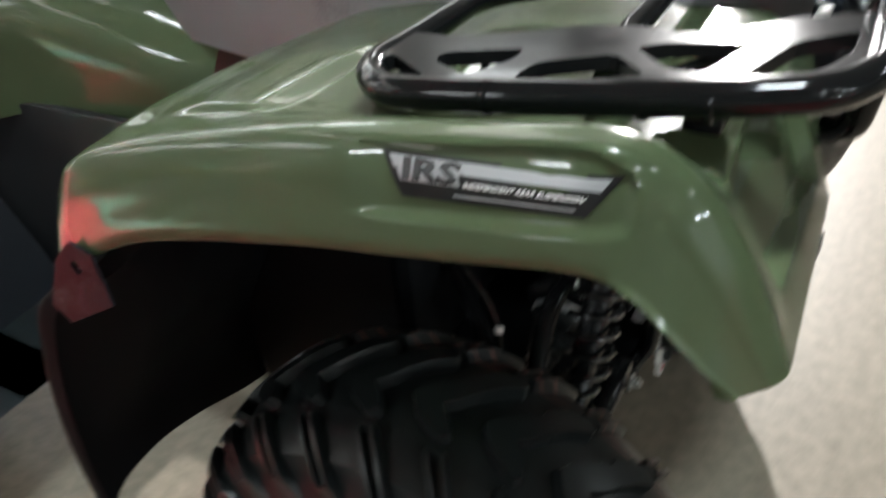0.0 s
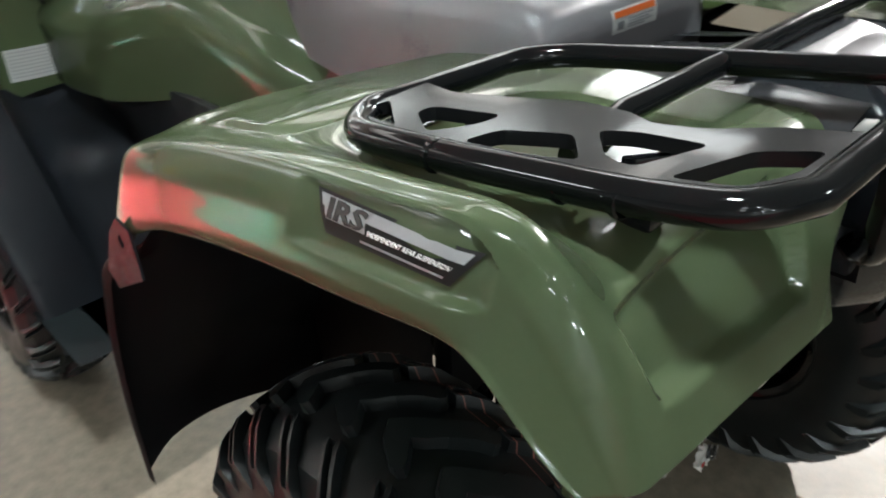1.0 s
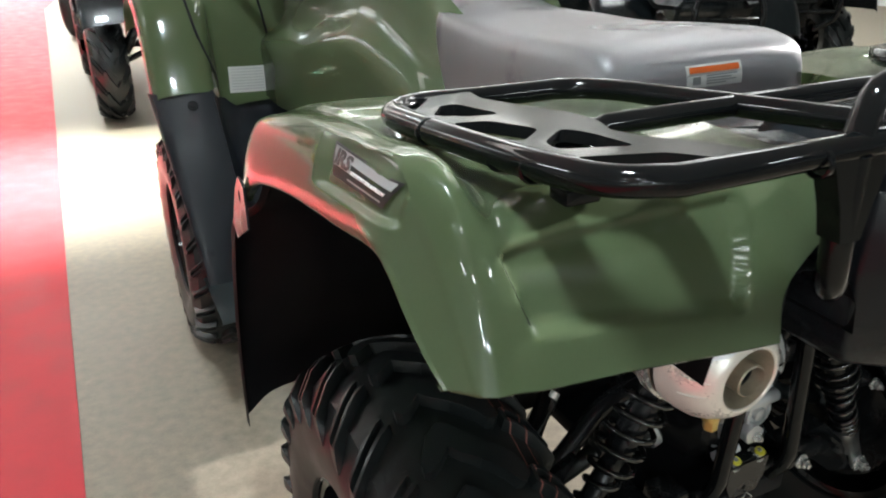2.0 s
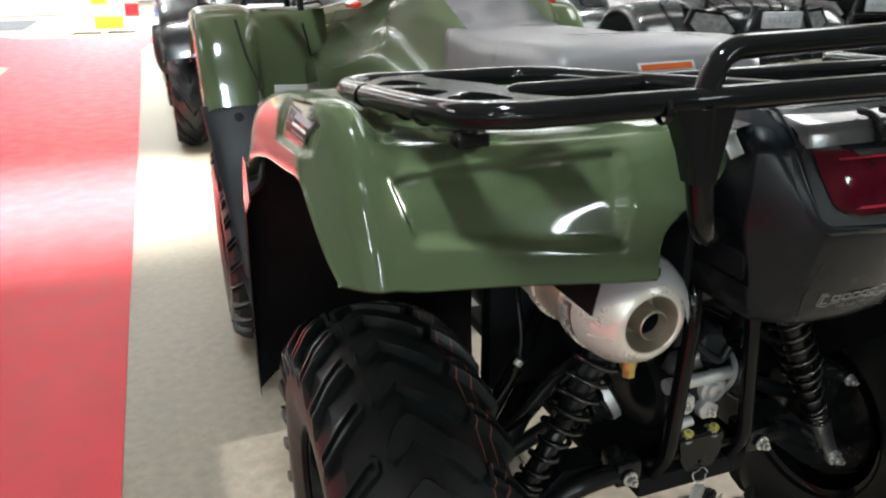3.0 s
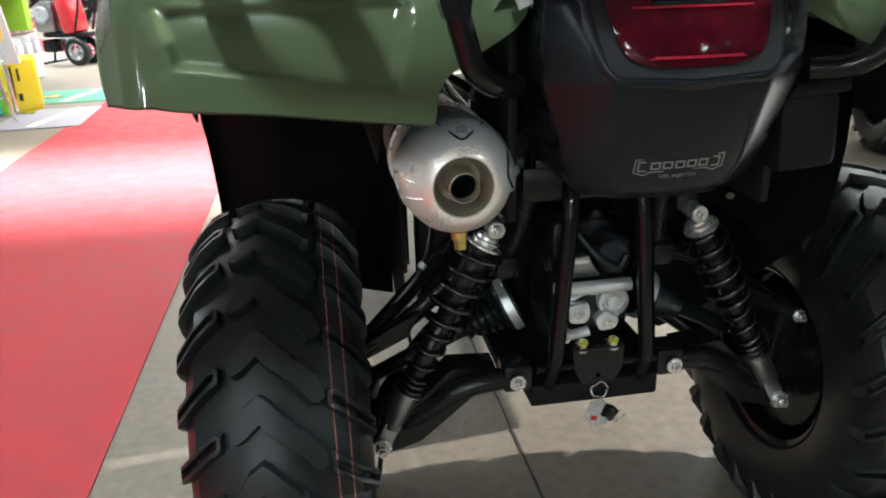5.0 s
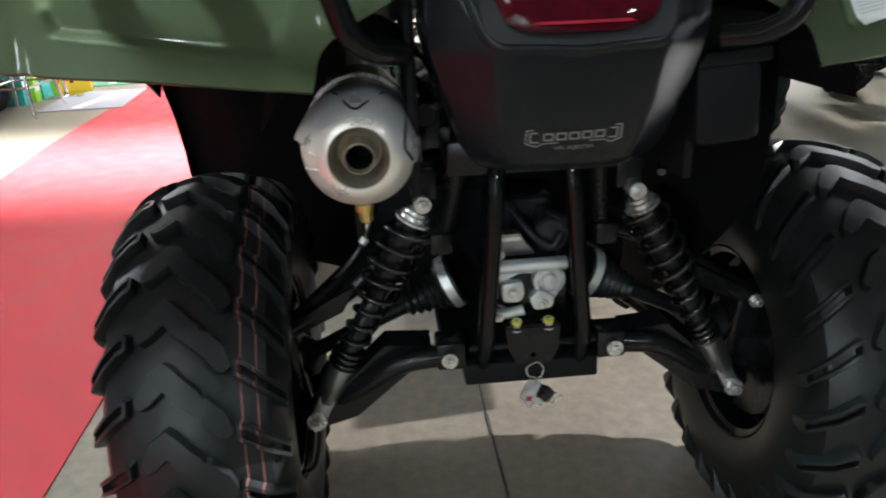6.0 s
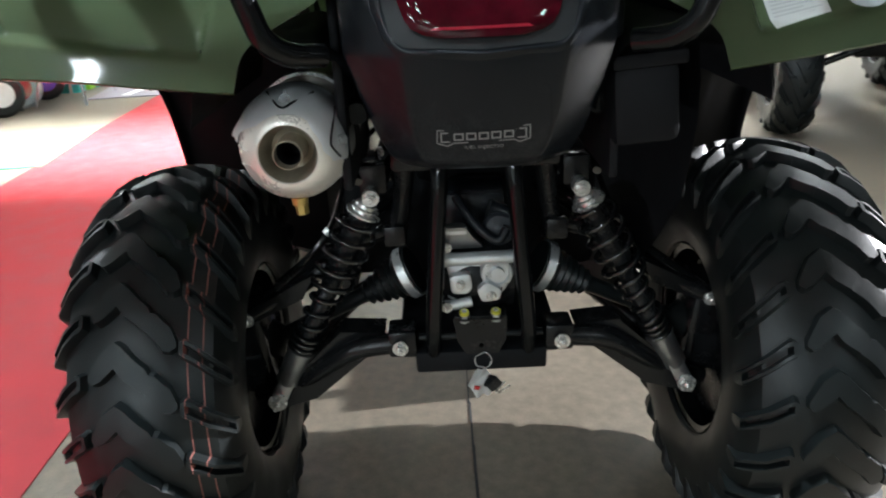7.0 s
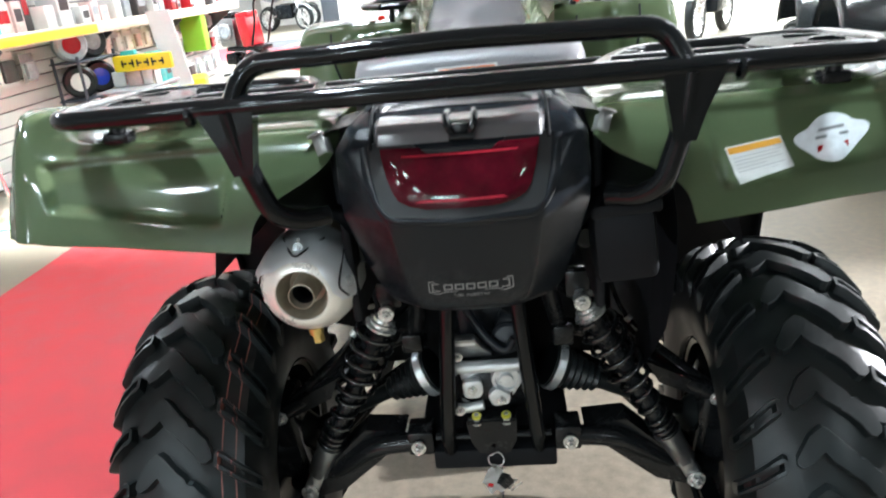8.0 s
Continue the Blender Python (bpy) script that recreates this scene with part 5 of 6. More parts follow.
# ---- seat and bodywork ahead ----
bm = B()
rows = []
for y, top, w, low in ((-.048, .915, .150, .890), (-.060, .955, .165, .89), (-.071, .996, .180, .885), (-.055, 1.026, .190, .88), (.0, 1.038, .197, .87), (.12, 1.030, .192, .865), (.25, 1.018, .178, .865), (.36, 1.018, .162, .87), (.44, 1.016, .15, .875), (.52, 1.022, .138, .88), (.60, 1.052, .124, .89), (.68, 1.100, .110, .92), (.76, 1.145, .10, .97), (.84, 1.165, .09, 1.02)):
    row = []
    for k in range(-8, 9):
        t = k / 8
        if abs(t) <= .62:
            x, z = w * .93 * t / .62, top - .010 * (abs(t) / .62) ** 4
        else:
            q = (abs(t) - .62) / .38
            x = math.copysign(w * (.93 + .07 * math.sin(min(1, q * 2) * math.pi / 2)), t)
            z = lerp(top - .010, low, q ** 1.1)
        row.append(Vector((x, y, z)))
    rows.append(row)
sheet(bm, dense(rows, 4, 2), .004)
seat = part("seat", bm, SEAT_VINYL, quad, "grey vinyl saddle seat", 60)
seat_face = surface_y(seat)
SL = [(-.053, 1.006), (.047, 1.007), (.060, .974), (-.042, .974)]


def seat_quad(u0, u1, v0, v1):
    f = lambda u, v: (lerp(lerp(SL[0][0], SL[1][0], u), lerp(SL[3][0], SL[2][0], u), v), lerp(lerp(SL[0][1], SL[1][1], u), lerp(SL[3][1], SL[2][1], u), v))
    return [f(u0, v0), f(u1, v0), f(u1, v1), f(u0, v1)]


lab = stuck("seat_label", seat, seat_face, seat_quad(0, 1, 0, 1), WHITE_LABEL, seat, "white warning label with an orange strip", .001, fall=-.07)
stuck("label_strip", seat, seat_face, seat_quad(.05, .95, .08, .34), ORANGE_LABEL, lab, "orange strip", .0018, fall=-.07)
for k in range(4):
    stuck("print_line", seat, seat_face, seat_quad(.34, (.9, .8, .88, .7)[k], .46 + k * .12, .51 + k * .12), GREY_PRINT, lab, "thin grey line of print", .0018, fall=-.07, nv=1)
stuck("label_mark", seat, seat_face, seat_quad(.10, .24, .50, .86), GREY_PRINT, lab, "grey pictogram block", .0018, fall=-.07)


def side_body(s):
    # tank side and footwell cover
    bm = B()
    rows = []
    for y, z0, z1, xx in ((.40, .66, .985, .165), (.50, .66, 1.04, .190), (.62, .68, 1.09, .205), (.76, .74, 1.10, .225), (.90, .72, 1.07, .25), (1.02, .70, 1.03, .275), (1.16, .70, 1.01, .30), (1.30, .72, 1.0, .31)):
        rows.append([Vector((s * lerp(xx * .62, xx, math.sin(t * math.pi / 2)) if t < .5 else s * xx, y, lerp(z1, z0, t))) for t in (0, .15, .35, .5, .75, 1)])
    sheet(bm, dense(rows, 4, 3), .004)
    ob = part("side_cover", bm, GREEN, quad, "olive green body side cover", 40)
    bm = B()
    box(bm, (s * .262, .80, 1.045), (.02, .06, .012), .004, (0, s * 20, -s * 10))
    part("reflector", bm, RED_REFLECTOR, ob, "small red tell-tale")
    # footboard
    bm = B()
    rows = [[Vector((s * x, y, z)) for x, z in ((.23, .36), (.28, .335), (.40, .33), (.50, .33), (.578, .328))] for y in (.70, .76, .88, 1.0)]
    sheet(bm, rows, .012)
    # added skirt that blocks the spot beam and shapes the floor shadow
    if s > 0:
        box(bm, (.556, .655, .272), (.012, .75, .114), .004)
    part("footboard", bm, FOOT_GREY, quad, "smooth grey-blue plastic footboard, the right one with an added light-blocking skirt", 35)
    bm = B()
    rows = [[Vector((s * x, y, z)) for y, z in ((.40, .36), (.40, .60), (.40, .70))] for x in (.21, .25)]
    sheet(bm, rows, .004)
    box(bm, (s * .225, .83, .55), (.02, .88, .42), .006)
    part("lower_side_cover", bm, BLACK_PLASTIC, quad, "black lower side cover")


def front_fender(s):
    path = [(1.085, .770), (1.125, .835), (1.160, .905), (1.200, .965), (1.26, 1.005), (1.36, 1.020), (1.48, .990), (1.58, .93), (1.64, .86)]
    bm = B()
    rows = []
    for i, (y, z) in enumerate(path):
        row = []
        back = .16 * max(0, 1 - i / 4.5)
        for x, dy, dz in ((-.235, back, -.005), (-.285, back, -.01), (-.36, back * .9, -.01), (-.432, back * .8, -.012), (-.455, back * .35, -.006), (-.485, 0, 0), (-.55, -.005, 0), (-.598, .0, -.006), (-.614, .022, -.025), (-.616, .06, -.055)):
            row.append(Vector((x * -s, y + dy, z + dz - (.062 if i == 0 and x > -.44 else 0))))
        rows.append(row)
    sheet(bm, dense(rows, 4, 3), .0035)
    ob = part("front_fender", bm, GREEN, quad, "glossy olive green plastic front fender", 45)
    inner_face = surface_y(ob)
    FL = [(-.406, .798), (-.300, .792), (-.298, .722), (-.408, .729)]
    fq = lambda u0, u1, v0, v1: [(lerp(lerp(FL[0][0], FL[1][0], u), lerp(FL[3][0], FL[2][0], u), v) * -s, lerp(lerp(FL[0][1], FL[1][1], u), lerp(FL[3][1], FL[2][1], u), v)) for u, v in ((u0, v0), (u1, v0), (u1, v1), (u0, v1))]
    lab = stuck("side_label", ob, inner_face, fq(0, 1, 0, 1), WHITE_LABEL, ob, "white printed information label", .001, .6, fall=1.245)
    for k in range(8):
        stuck("print_line", ob, inner_face, fq(.06, .95, .08 + k * .11, .120 + k * .11), PALE_PRINT, lab, "pale grey line of print", .0018, .6, nv=1, fall=1.245)
    # moulded grooves: their shade is laid on the plastic as thin black tubes
    for line in (((-.500, .985), (-.484, .890), (-.445, .775)), ((-.306, .968), (-.287, .864), (-.272, .765))):
        pts = [p for p in spline([(x * -s, 0, z) for x, z in line], 8)]
        pts = [Vector((p.x, (inner_face(p.x, p.z, .6) or 1.24) - .0005, p.z)) for p in pts]
        bm = B()
        tube(bm, pts, .0035, 6)
        part("groove", bm, LINER, ob, "moulded groove in the fender, its shade drawn as a black line")
    # black splash guard below it
    bm = B()
    rows = []
    for i, (y, z) in enumerate(((1.092, .772), (1.05, .69), (1.00, .60), (.955, .50), (.92, .40), (.895, .30), (.885, .24))):
        k = (.772 - z) / .53
        fall, set_back = (.068, .170) if i == 0 else (.035, .165) if i == 1 else (0, .12 * (1 - k))
        rows.append([Vector((x * -s, y + (set_back if n < 2 else dy * (1 - k)), z - (fall if n < 2 else fall * .6 if n == 2 else 0))) for n, (x, dy) in enumerate(((-.21, .12), (lerp(-.36, -.30, k), .12), (lerp(-.45, -.40, k), .10), (lerp(-.475, -.44, k), .0), (lerp(-.56, -.52, k), 0), (lerp(-.618, -.555, k), .01), (lerp(-.626, -.560, k), .04)))])
    sheet(bm, dense(rows, 3, 2), .004)
    sg = part("splash_guard", bm, GUARD_GREY, quad, "satin dark slate plastic splash guard", 45)
    bm = B()
    bolt(bm, (-.530 * -s, 1.070, .742), (0, -1, .5), .009, .005)
    part("push_rivet", bm, LINER, sg)


for s in (-1, 1):
    side_body(s)
    front_fender(s)
# front cowl, tank lid, handlebar
bm = B()
rows = []
for y, z, w in ((.66, 1.15, .10), (.80, 1.13, .15), (.95, 1.08, .22), (1.10, 1.05, .27), (1.30, 1.03, .27), (1.50, 1.0, .24), (1.62, .93, .22)):
    rows.append([Vector((w * k / 5, y, z - .03 * (abs(k) / 5) ** 3)) for k in range(-5, 6)])
sheet(bm, dense(rows, 3, 2), .004)
part("front_cowl", bm, GREEN, quad, "olive green front cowl")
bm = B()
tube(bm, rounded([(-.42, .72, 1.20), (-.26, .80, 1.20), (-.10, .86, 1.14), (.10, .86, 1.14), (.26, .80, 1.20), (.42, .72, 1.20)], .06, 5), .011, 12)
bar = part("handlebar", bm, GLOSS_BLACK, quad, "black handlebar")
for s in (-1, 1):
    bm = B()
    lathe(bm, (s * .31, .775, 1.20), (s * .11, -.055, 0), [(0, .016), (.01, .02), (.02, .0165), (.11, .0165), (.115, .02), (.12, .0)], 16)
    part("grip", bm, RUBBER, bar, "black rubber grip")
    bm = B()
    tube(bm, spline([(s * .25, .83, 1.195), (s * .32, .86, 1.195), (s * .42, .80, 1.19)], 5), .006, 8)
    part("brake_lever", bm, STEEL, bar, "metal brake lever")
bm = B()
box(bm, (0, .87, 1.17), (.16, .09, .07), .02, (25, 0, 0))
part("meter_pod", bm, BLACK_PLASTIC, bar, "black instrument pod")
# front rack
bm = B()
tube(bm, rounded([(-.30, 1.08, 1.06), (-.38, 1.2, 1.06), (-.40, 1.5, 1.06), (-.30, 1.60, 1.06), (.30, 1.60, 1.06), (.40, 1.5, 1.06), (.38, 1.2, 1.06), (.30, 1.08, 1.06), (-.30, 1.08, 1.06)], .05, 4), .0115, 10)
for xx in (-.2, 0, .2):
    tube(bm, [(xx, 1.08, 1.06), (xx, 1.60, 1.06)], .009, 8)
for xx, yy in ((-.3, 1.3), (.3, 1.3), (-.3, 1.55), (.3, 1.55)):
    cyl(bm, (xx, yy, .96), (xx, yy, 1.06), .010)
part("front_rack", bm, GLOSS_BLACK, quad, "glossy black tubular front rack", 50)

# keys hanging below the hitch
keys = thing("key_ring", "steel key ring with black keys hanging from the hitch", "keys", m=pose(0.002, -.262, .400))
bm = B()
tube(bm, [(.013 * math.cos(a * math.pi / 12), -.002 * math.sin(a), -.008 + .013 * math.sin(a * math.pi / 12)) for a in range(24)], .0012, 8, closed=True)
part("split_ring", bm, STEEL, keys)
bm = B()
rows = []
for k in range(7):
    z = -.020 - .0075 * k
    w = (.008, .013, .016, .0175, .0175, .016, .011)[k]
    rows.append([Vector((-.006 + w * j / 3 + .003 * math.sin(k * 1.3), -.006 - .006 * math.sin(j * 1.4 + k * 1.9) - .0006 * k, z + .003 * math.sin(j * 1.1 + k))) for j in range(-3, 4)])
sheet(bm, dense(rows, 2, 2), .0012)
part("tag", bm, WHITE_LABEL, keys, "crumpled white plastic tag", 60)
bm = B()
box(bm, (-.012, -.0145, -.048), (.009, .002, .007), .0005, (0, 14, 0))
part("tag_mark", bm, RED_PAINT, keys, "red mark on the tag")
for k in range(2):
    bm = B()
    box(bm, (.010 + k * .005, -.010 - k * .006, -.040 - k * .002), (.018, .005, .022), .003, (0, 30 + 25 * k, 20))
    for j in range(3):
        box(bm, (.010 + k * .005, -.0135 - k * .006, -.034 - j * .006), (.014, .002, .002), 0, (0, 30 + 25 * k, 20))
    part("key_head", bm, BLACK_PLASTIC, keys, "black plastic key head")
    bm = B()
    box(bm, (.024 + k * .006, -.009 - k * .006, -.052), (.004, .0016, .022), .0004, (0, 45 + 20 * k, 20))
    part("key_blade", bm, STEEL, keys, "steel key blade")


# ---- other vehicles in the showroom ----
def far_quad(m, paint, label):
    """A parked quad bike seen from its front; local +y is ahead, front axle at y = 0."""
    q = thing("quad_bike", label, "quad bike", "parked quad bikes", m=m)
    for c, w in (((-.46, 0, .315), .20), ((.46, 0, .315), .20), ((-.46, -1.29, .318), .25), ((.46, -1.29, .318), .25)):
        wheel(q, c, w, .318, 1 if c[0] > 0 else -1, lugs=15, seg=40)
    bm = B()
    rows = []
    for y, z, w in ((.46, .66, .16), (.48, .76, .24), (.42, .88, .29), (.28, .95, .30), (.0, .99, .27), (-.25, 1.02, .20), (-.45, 1.05, .14)):
        rows.append([Vector((w * k / 6, y - .05 * (abs(k) / 6) ** 2, z - .05 * (abs(k) / 6) ** 3)) for k in range(-6, 7)])
    sheet(bm, dense(rows, 3, 2), .005)
    part("front_cowl", bm, paint, q, "", 45)
    for s in (-1, 1):
        for y0, ln in ((0.0, .42), (-1.29, .46)):
            bm = B()
            rows = []
            for k in range(9):
                a = math.pi * (.06 + .88 * k / 8)
                rows.append([Vector((s * x, y0 + math.cos(a) * ln, .52 + dz + math.sin(a) * .40)) for x, dz in ((.26, .01), (.36, .012), (.50, .0), (.565, -.012), (.580, -.05))])
            sheet(bm, dense(rows, 2, 2), .004)
            part("fender", bm, paint, q, "", 45)
        bm = B()
        out = [(s * .15, .80), (s * .20, .87), (s * .33, .885), (s * .36, .83), (s * .30, .765), (s * .20, .755)]
        plate(bm, out, [], .03, lambda v: Vector((v.x, .425 + v.z - .18 * (abs(v.x) - .15) - (v.y - .8) * .3, v.y)))
        hl = part("headlamp", bm, CLEAR_LENS, q, "clear glossy headlamp", 30)
        bm = B()
        o2 = [(.255 * s + (x - .255 * s) * 1.22, .825 + (z - .825) * 1.28) for x, z in out]
        plate(bm, o2, [], .022, lambda v: Vector((v.x, .423 + v.z - .18 * (abs(v.x) - .15) - (v.y - .8) * .3, v.y)))
        part("lamp_bezel", bm, GLOSS_BLACK, hl, "black bezel")
        bm = B()
        tube(bm, rounded([(s * .10, .50, .48), (s * .17, .60, .56), (s * .19, .60, .74), (s * .12, .56, .92)], .05, 4), .016, 10)
        part("bumper_tube", bm, GLOSS_BLACK, q, "black bumper tube")
        bm = B()
        tube(bm, [(s * .10, .05, .45), (s * .38, .02, .33)], .018, 10)
        tube(bm, [(s * .16, .0, .72), (s * .36, .0, .38)], .03, 12)
        part("front_arm", bm, FRAME_BLACK, q)
        bm = B()
        rows = [[Vector((s * x, y, .34)) for x in (.22, .40, .58)] for y in (-.42, -.65, -.88)]
        sheet(bm, rows, .02)
        part("footboard", bm, BLACK_PLASTIC, q)
        bm = B()
        lathe(bm, (s * .28, -.42, 1.16), (s, -.35, 0), [(0, .016), (.01, .022), (.13, .018), (.135, .0)], 12)
        part("grip", bm, RUBBER, q)
    for zz in (.60, .70, .80):
        bm = B()
        tube(bm, [(-.18, .59, zz), (.18, .59, zz)], .012, 8)
        part("bumper_bar", bm, GLOSS_BLACK, q, "black bumper bar")
    bm = B()
    box(bm, (0, .44, .72), (.24, .03, .16), .01)
    for i in range(6):
        for j in range(4):
            box(bm, (-.10 + i * .04, .458, .665 + j * .035), (.020, .012, .018), .003, (0, 45, 0))
    part("grille", bm, BLACK_PLASTIC, q, "black honeycomb grille", 30)
    bm = B()
    box(bm, (0, .60, .86), (.20, .016, .075), .006)
    pl = part("name_plate", bm, PACK_GREY, q, "grey plate on the bumper")
    for k in range(6):
        bm = B()
        box(bm, (-.065 + k * .026, .610, .862), (.018, .004, .026), .001)
        part("plate_bar", bm, GREY_PRINT, pl, "grey bar")
    bm = B()
    tube(bm, rounded([(-.30, -.12, 1.06), (-.34, .10, 1.06), (-.28, .42, 1.06), (.28, .42, 1.06), (.34, .10, 1.06), (.30, -.12, 1.06), (-.30, -.12, 1.06)], .05, 4), .012, 10)
    for xx in (-.18, -.06, .06, .18):
        tube(bm, [(xx, -.12, 1.06), (xx, .42, 1.06)], .009, 8)
    for xx, yy in ((-.26, .35), (.26, .35), (-.28, -.05), (.28, -.05)):
        cyl(bm, (xx, yy, .90), (xx, yy, 1.06), .010)
    part("front_rack", bm, GLOSS_BLACK, q, "black tubular front rack", 50)
    bm = B()
    rows = []
    for y, z, w in ((-.45, 1.02, .11), (-.62, .96, .15), (-.85, .94, .17), (-1.15, .95, .18), (-1.38, .94, .16)):
        rows.append([Vector((w * k / 5, y, z - .09 * (abs(k) / 5) ** 4)) for k in range(-5, 6)])
    sheet(bm, dense(rows, 3, 1), .01)
    part("seat", bm, SEAT_VINYL, q, "dark vinyl seat", 50)
    bm = B()
    box(bm, (0, -.65, .58), (.36, 1.3, .42), .04)
    box(bm, (0, .12, .58), (.28, .5, .24), .04)
    part("engine", bm, FRAME_BLACK, q)
    bm = B()
    tube(bm, rounded([(-.40, -.46, 1.16), (-.22, -.38, 1.16), (0, -.32, 1.10), (.22, -.38, 1.16), (.40, -.46, 1.16)], .05, 4), .011, 10)
    part("handlebar", bm, GLOSS_BLACK, q)
    bm = B()
    tube(bm, rounded([(-.42, -1.0, .93), (-.45, -1.45, .93), (.45, -1.45, .93), (.42, -1.0, .93), (-.42, -1.0, .93)], .06, 4), .012, 8)
    for xx in (-.2, 0, .2):
        tube(bm, [(xx, -1.0, .93), (xx, -1.45, .93)], .009, 8)
    part("rear_rack", bm, GLOSS_BLACK, q, "black tubular rear rack", 50)
    return q


far_quad(pose(-.12, 4.02, 0, 0, 0, 180), NAVY_PAINT, "dark metallic quad bike parked nose to tail ahead")
far_quad(pose(2.18, 2.42, 0, 0, 0, 168), NAVY_PAINT, "dark metallic quad bike with a chrome-edged black bumper")
far_quad(pose(3.60, 3.0, 0, 0, 0, 160), GLOSS_BLACK, "black quad bike parked behind the dark one")


def motorbike(m, paint, label):
    t = thing("motorbike", label, "motorbike", "motorbikes", m=m)
    for y in (0, 1.30):
        bm = B()
        lathe(bm, (-.05, y, .31), (1, 0, 0), [(.0, .24), (-.005, .275), (.015, .305), (.05, .312), (.085, .305), (.105, .275), (.10, .24)], 40)
        wh = part("tyre", bm, RUBBER, t, "black road tyre")
        bm = B()
        lathe(bm, (-.04, y, .31), (1, 0, 0), [(0, .22), (0, .245), (.08, .245), (.08, .22), (0, .22)], 36)
        for k in range(6):
            a = k * math.pi / 3
            cyl(bm, (0, y + .03 * math.cos(a), .31 + .03 * math.sin(a)), (0, y + .23 * math.cos(a), .31 + .23 * math.sin(a)), .012, .010, 8)
        cyl(bm, (-.05, y, .31), (.05, y, .31), .035)
        part("rim", bm, STEEL, wh, "bright spoked rim")
    bm = B()
    rows = []
    for y, z, w in ((.25, .86, .03), (.35, .90, .10), (.55, .94, .14), (.75, .88, .11), (.95, .80, .10), (1.25, .84, .11), (1.5, .90, .06)):
        rows.append([Vector((w * math.sin(a * math.pi / 6), y, z + .5 * w * math.cos(a * math.pi / 6) - .02)) for a in range(12)])
    sheet(bm, rows, 0, closed_v=True)
    part("body", bm, paint, t, "painted tank and tail")
    bm = B()
    box(bm, (0, .66, .48), (.30, .44, .36), .05)
    part("engine", bm, GREY_PLASTIC, t)
    for sx in (-.08, .08):
        bm = B()
        tube(bm, [(sx, 0, .31), (sx, .24, .92)], .02, 10)
        part("fork_leg", bm, CHROME, t, "bright fork leg")
        bm = B()
        tube(bm, [(sx, 1.30, .31), (sx, .80, .42)], .02, 10)
        part("swing_arm", bm, CHROME, t, "bright swing arm")
    bm = B()
    tube(bm, spline([(-.36, .40, 1.02), (-.15, .28, 1.04), (.15, .28, 1.04), (.36, .40, 1.02)], 4), .012, 8)
    part("handlebar", bm, GLOSS_BLACK, t)
    bm = B()
    bmesh.ops.create_uvsphere(bm, u_segments=16, v_segments=10, radius=.10, matrix=Matrix.Translation((0, .12, .84)))
    part("headlamp", bm, CLEAR_LENS, t, "round headlamp")
    bm = B()
    rows = [[Vector((x, .0 + .33 * math.cos(a), .31 + .34 * math.sin(a))) for x in (-.06, 0, .06)] for a in (.5, .9, 1.3, 1.7, 2.1, 2.5)]
    sheet(bm, rows, .004)
    part("front_mudguard", bm, paint, t)
    return t


motorbike(pose(-.66, 7.35, 0, 0, 0, -14), BLUE_PAINT, "blue and black motorbike with bright rims")
motorbike(pose(.9, 9.2, 0, 0, 0, -20), RED_PAINT, "red motorbike standing further back")
motorbike(pose(2.4, 8.2, 0, 0, 0, -30), WHITE_LABEL, "white motorbike standing further back")
motorbike(pose(-5.0, 19.3, 0, 0, 0, 72), NAVY_PAINT, "dark motorbike with bright rims by the far pillar")
motorbike(pose(-4.9, 18.2, 0, 0, 0, 60), PACK_GREY, "grey motorbike by the far pillar")

# wheeled garden tiller
mow = thing("garden_tiller", "red and black petrol tiller on small spoked wheels", "tiller", m=pose(-3.47, 9.20, 0, 0, 0, -110))
bm = B()
box(bm, (0, .02, .375), (.26, .62, .06), .02)
box(bm, (0, .16, .26), (.10, .12, .20), .02)
box(bm, (-.02, -.25, .24), (.26, .20, .16), .03)
chassis = part("chassis", bm, FRAME_BLACK, mow, "black chassis")
bm = B()
box(bm, (.02, .10, .60), (.32, .20, .42), .05, (8, 0, 0))
box(bm, (.02, .08, .82), (.26, .22, .08), .03, (8, 0, 0))
part("cowl", bm, RED_PAINT, mow, "red moulded cowl")
bm = B()
box(bm, (.02, -.22, .60), (.26, .28, .38), .035)
for k in range(7):
    box(bm, (.02, -.22, .48 + k * .038), (.30, .32, .010), .002)
engine = part("engine", bm, DARK_STEEL, mow, "dark grey finned engine")
bm = B()
lathe(bm, (.165, -.22, .62), (1, 0, 0), [(0, .105), (.020, .105), (.034, .090), (.036, .052), (.030, .048), (.030, .0)], 28)
part("recoil_cover", bm, PACK_GREY, engine, "round grey recoil cover")
bm = B()
box(bm, (.02, -.22, .82), (.20, .24, .10), .03)
part("air_filter", bm, FRAME_BLACK, engine, "black air filter box")
for sx in (-.20, .16):
    bm = B()
    tube(bm, spline([(sx, .20, .42), (sx, .30, .70), (sx * 1.2, .36, .94), (sx * 1.3, .42, 1.02)], 5), .016, 10)
    part("handle", bm, FRAME_BLACK, mow, "black tube handle")
bm = B()
tube(bm, [(-.30, -.34, .03), (-.02, -.32, .035), (.30, -.34, .03)], .018, 8)
cyl(bm, (-.02, -.30, .03), (-.02, -.26, .26), .018)
part("prop_stand", bm, FRAME_BLACK, mow, "black prop stand")
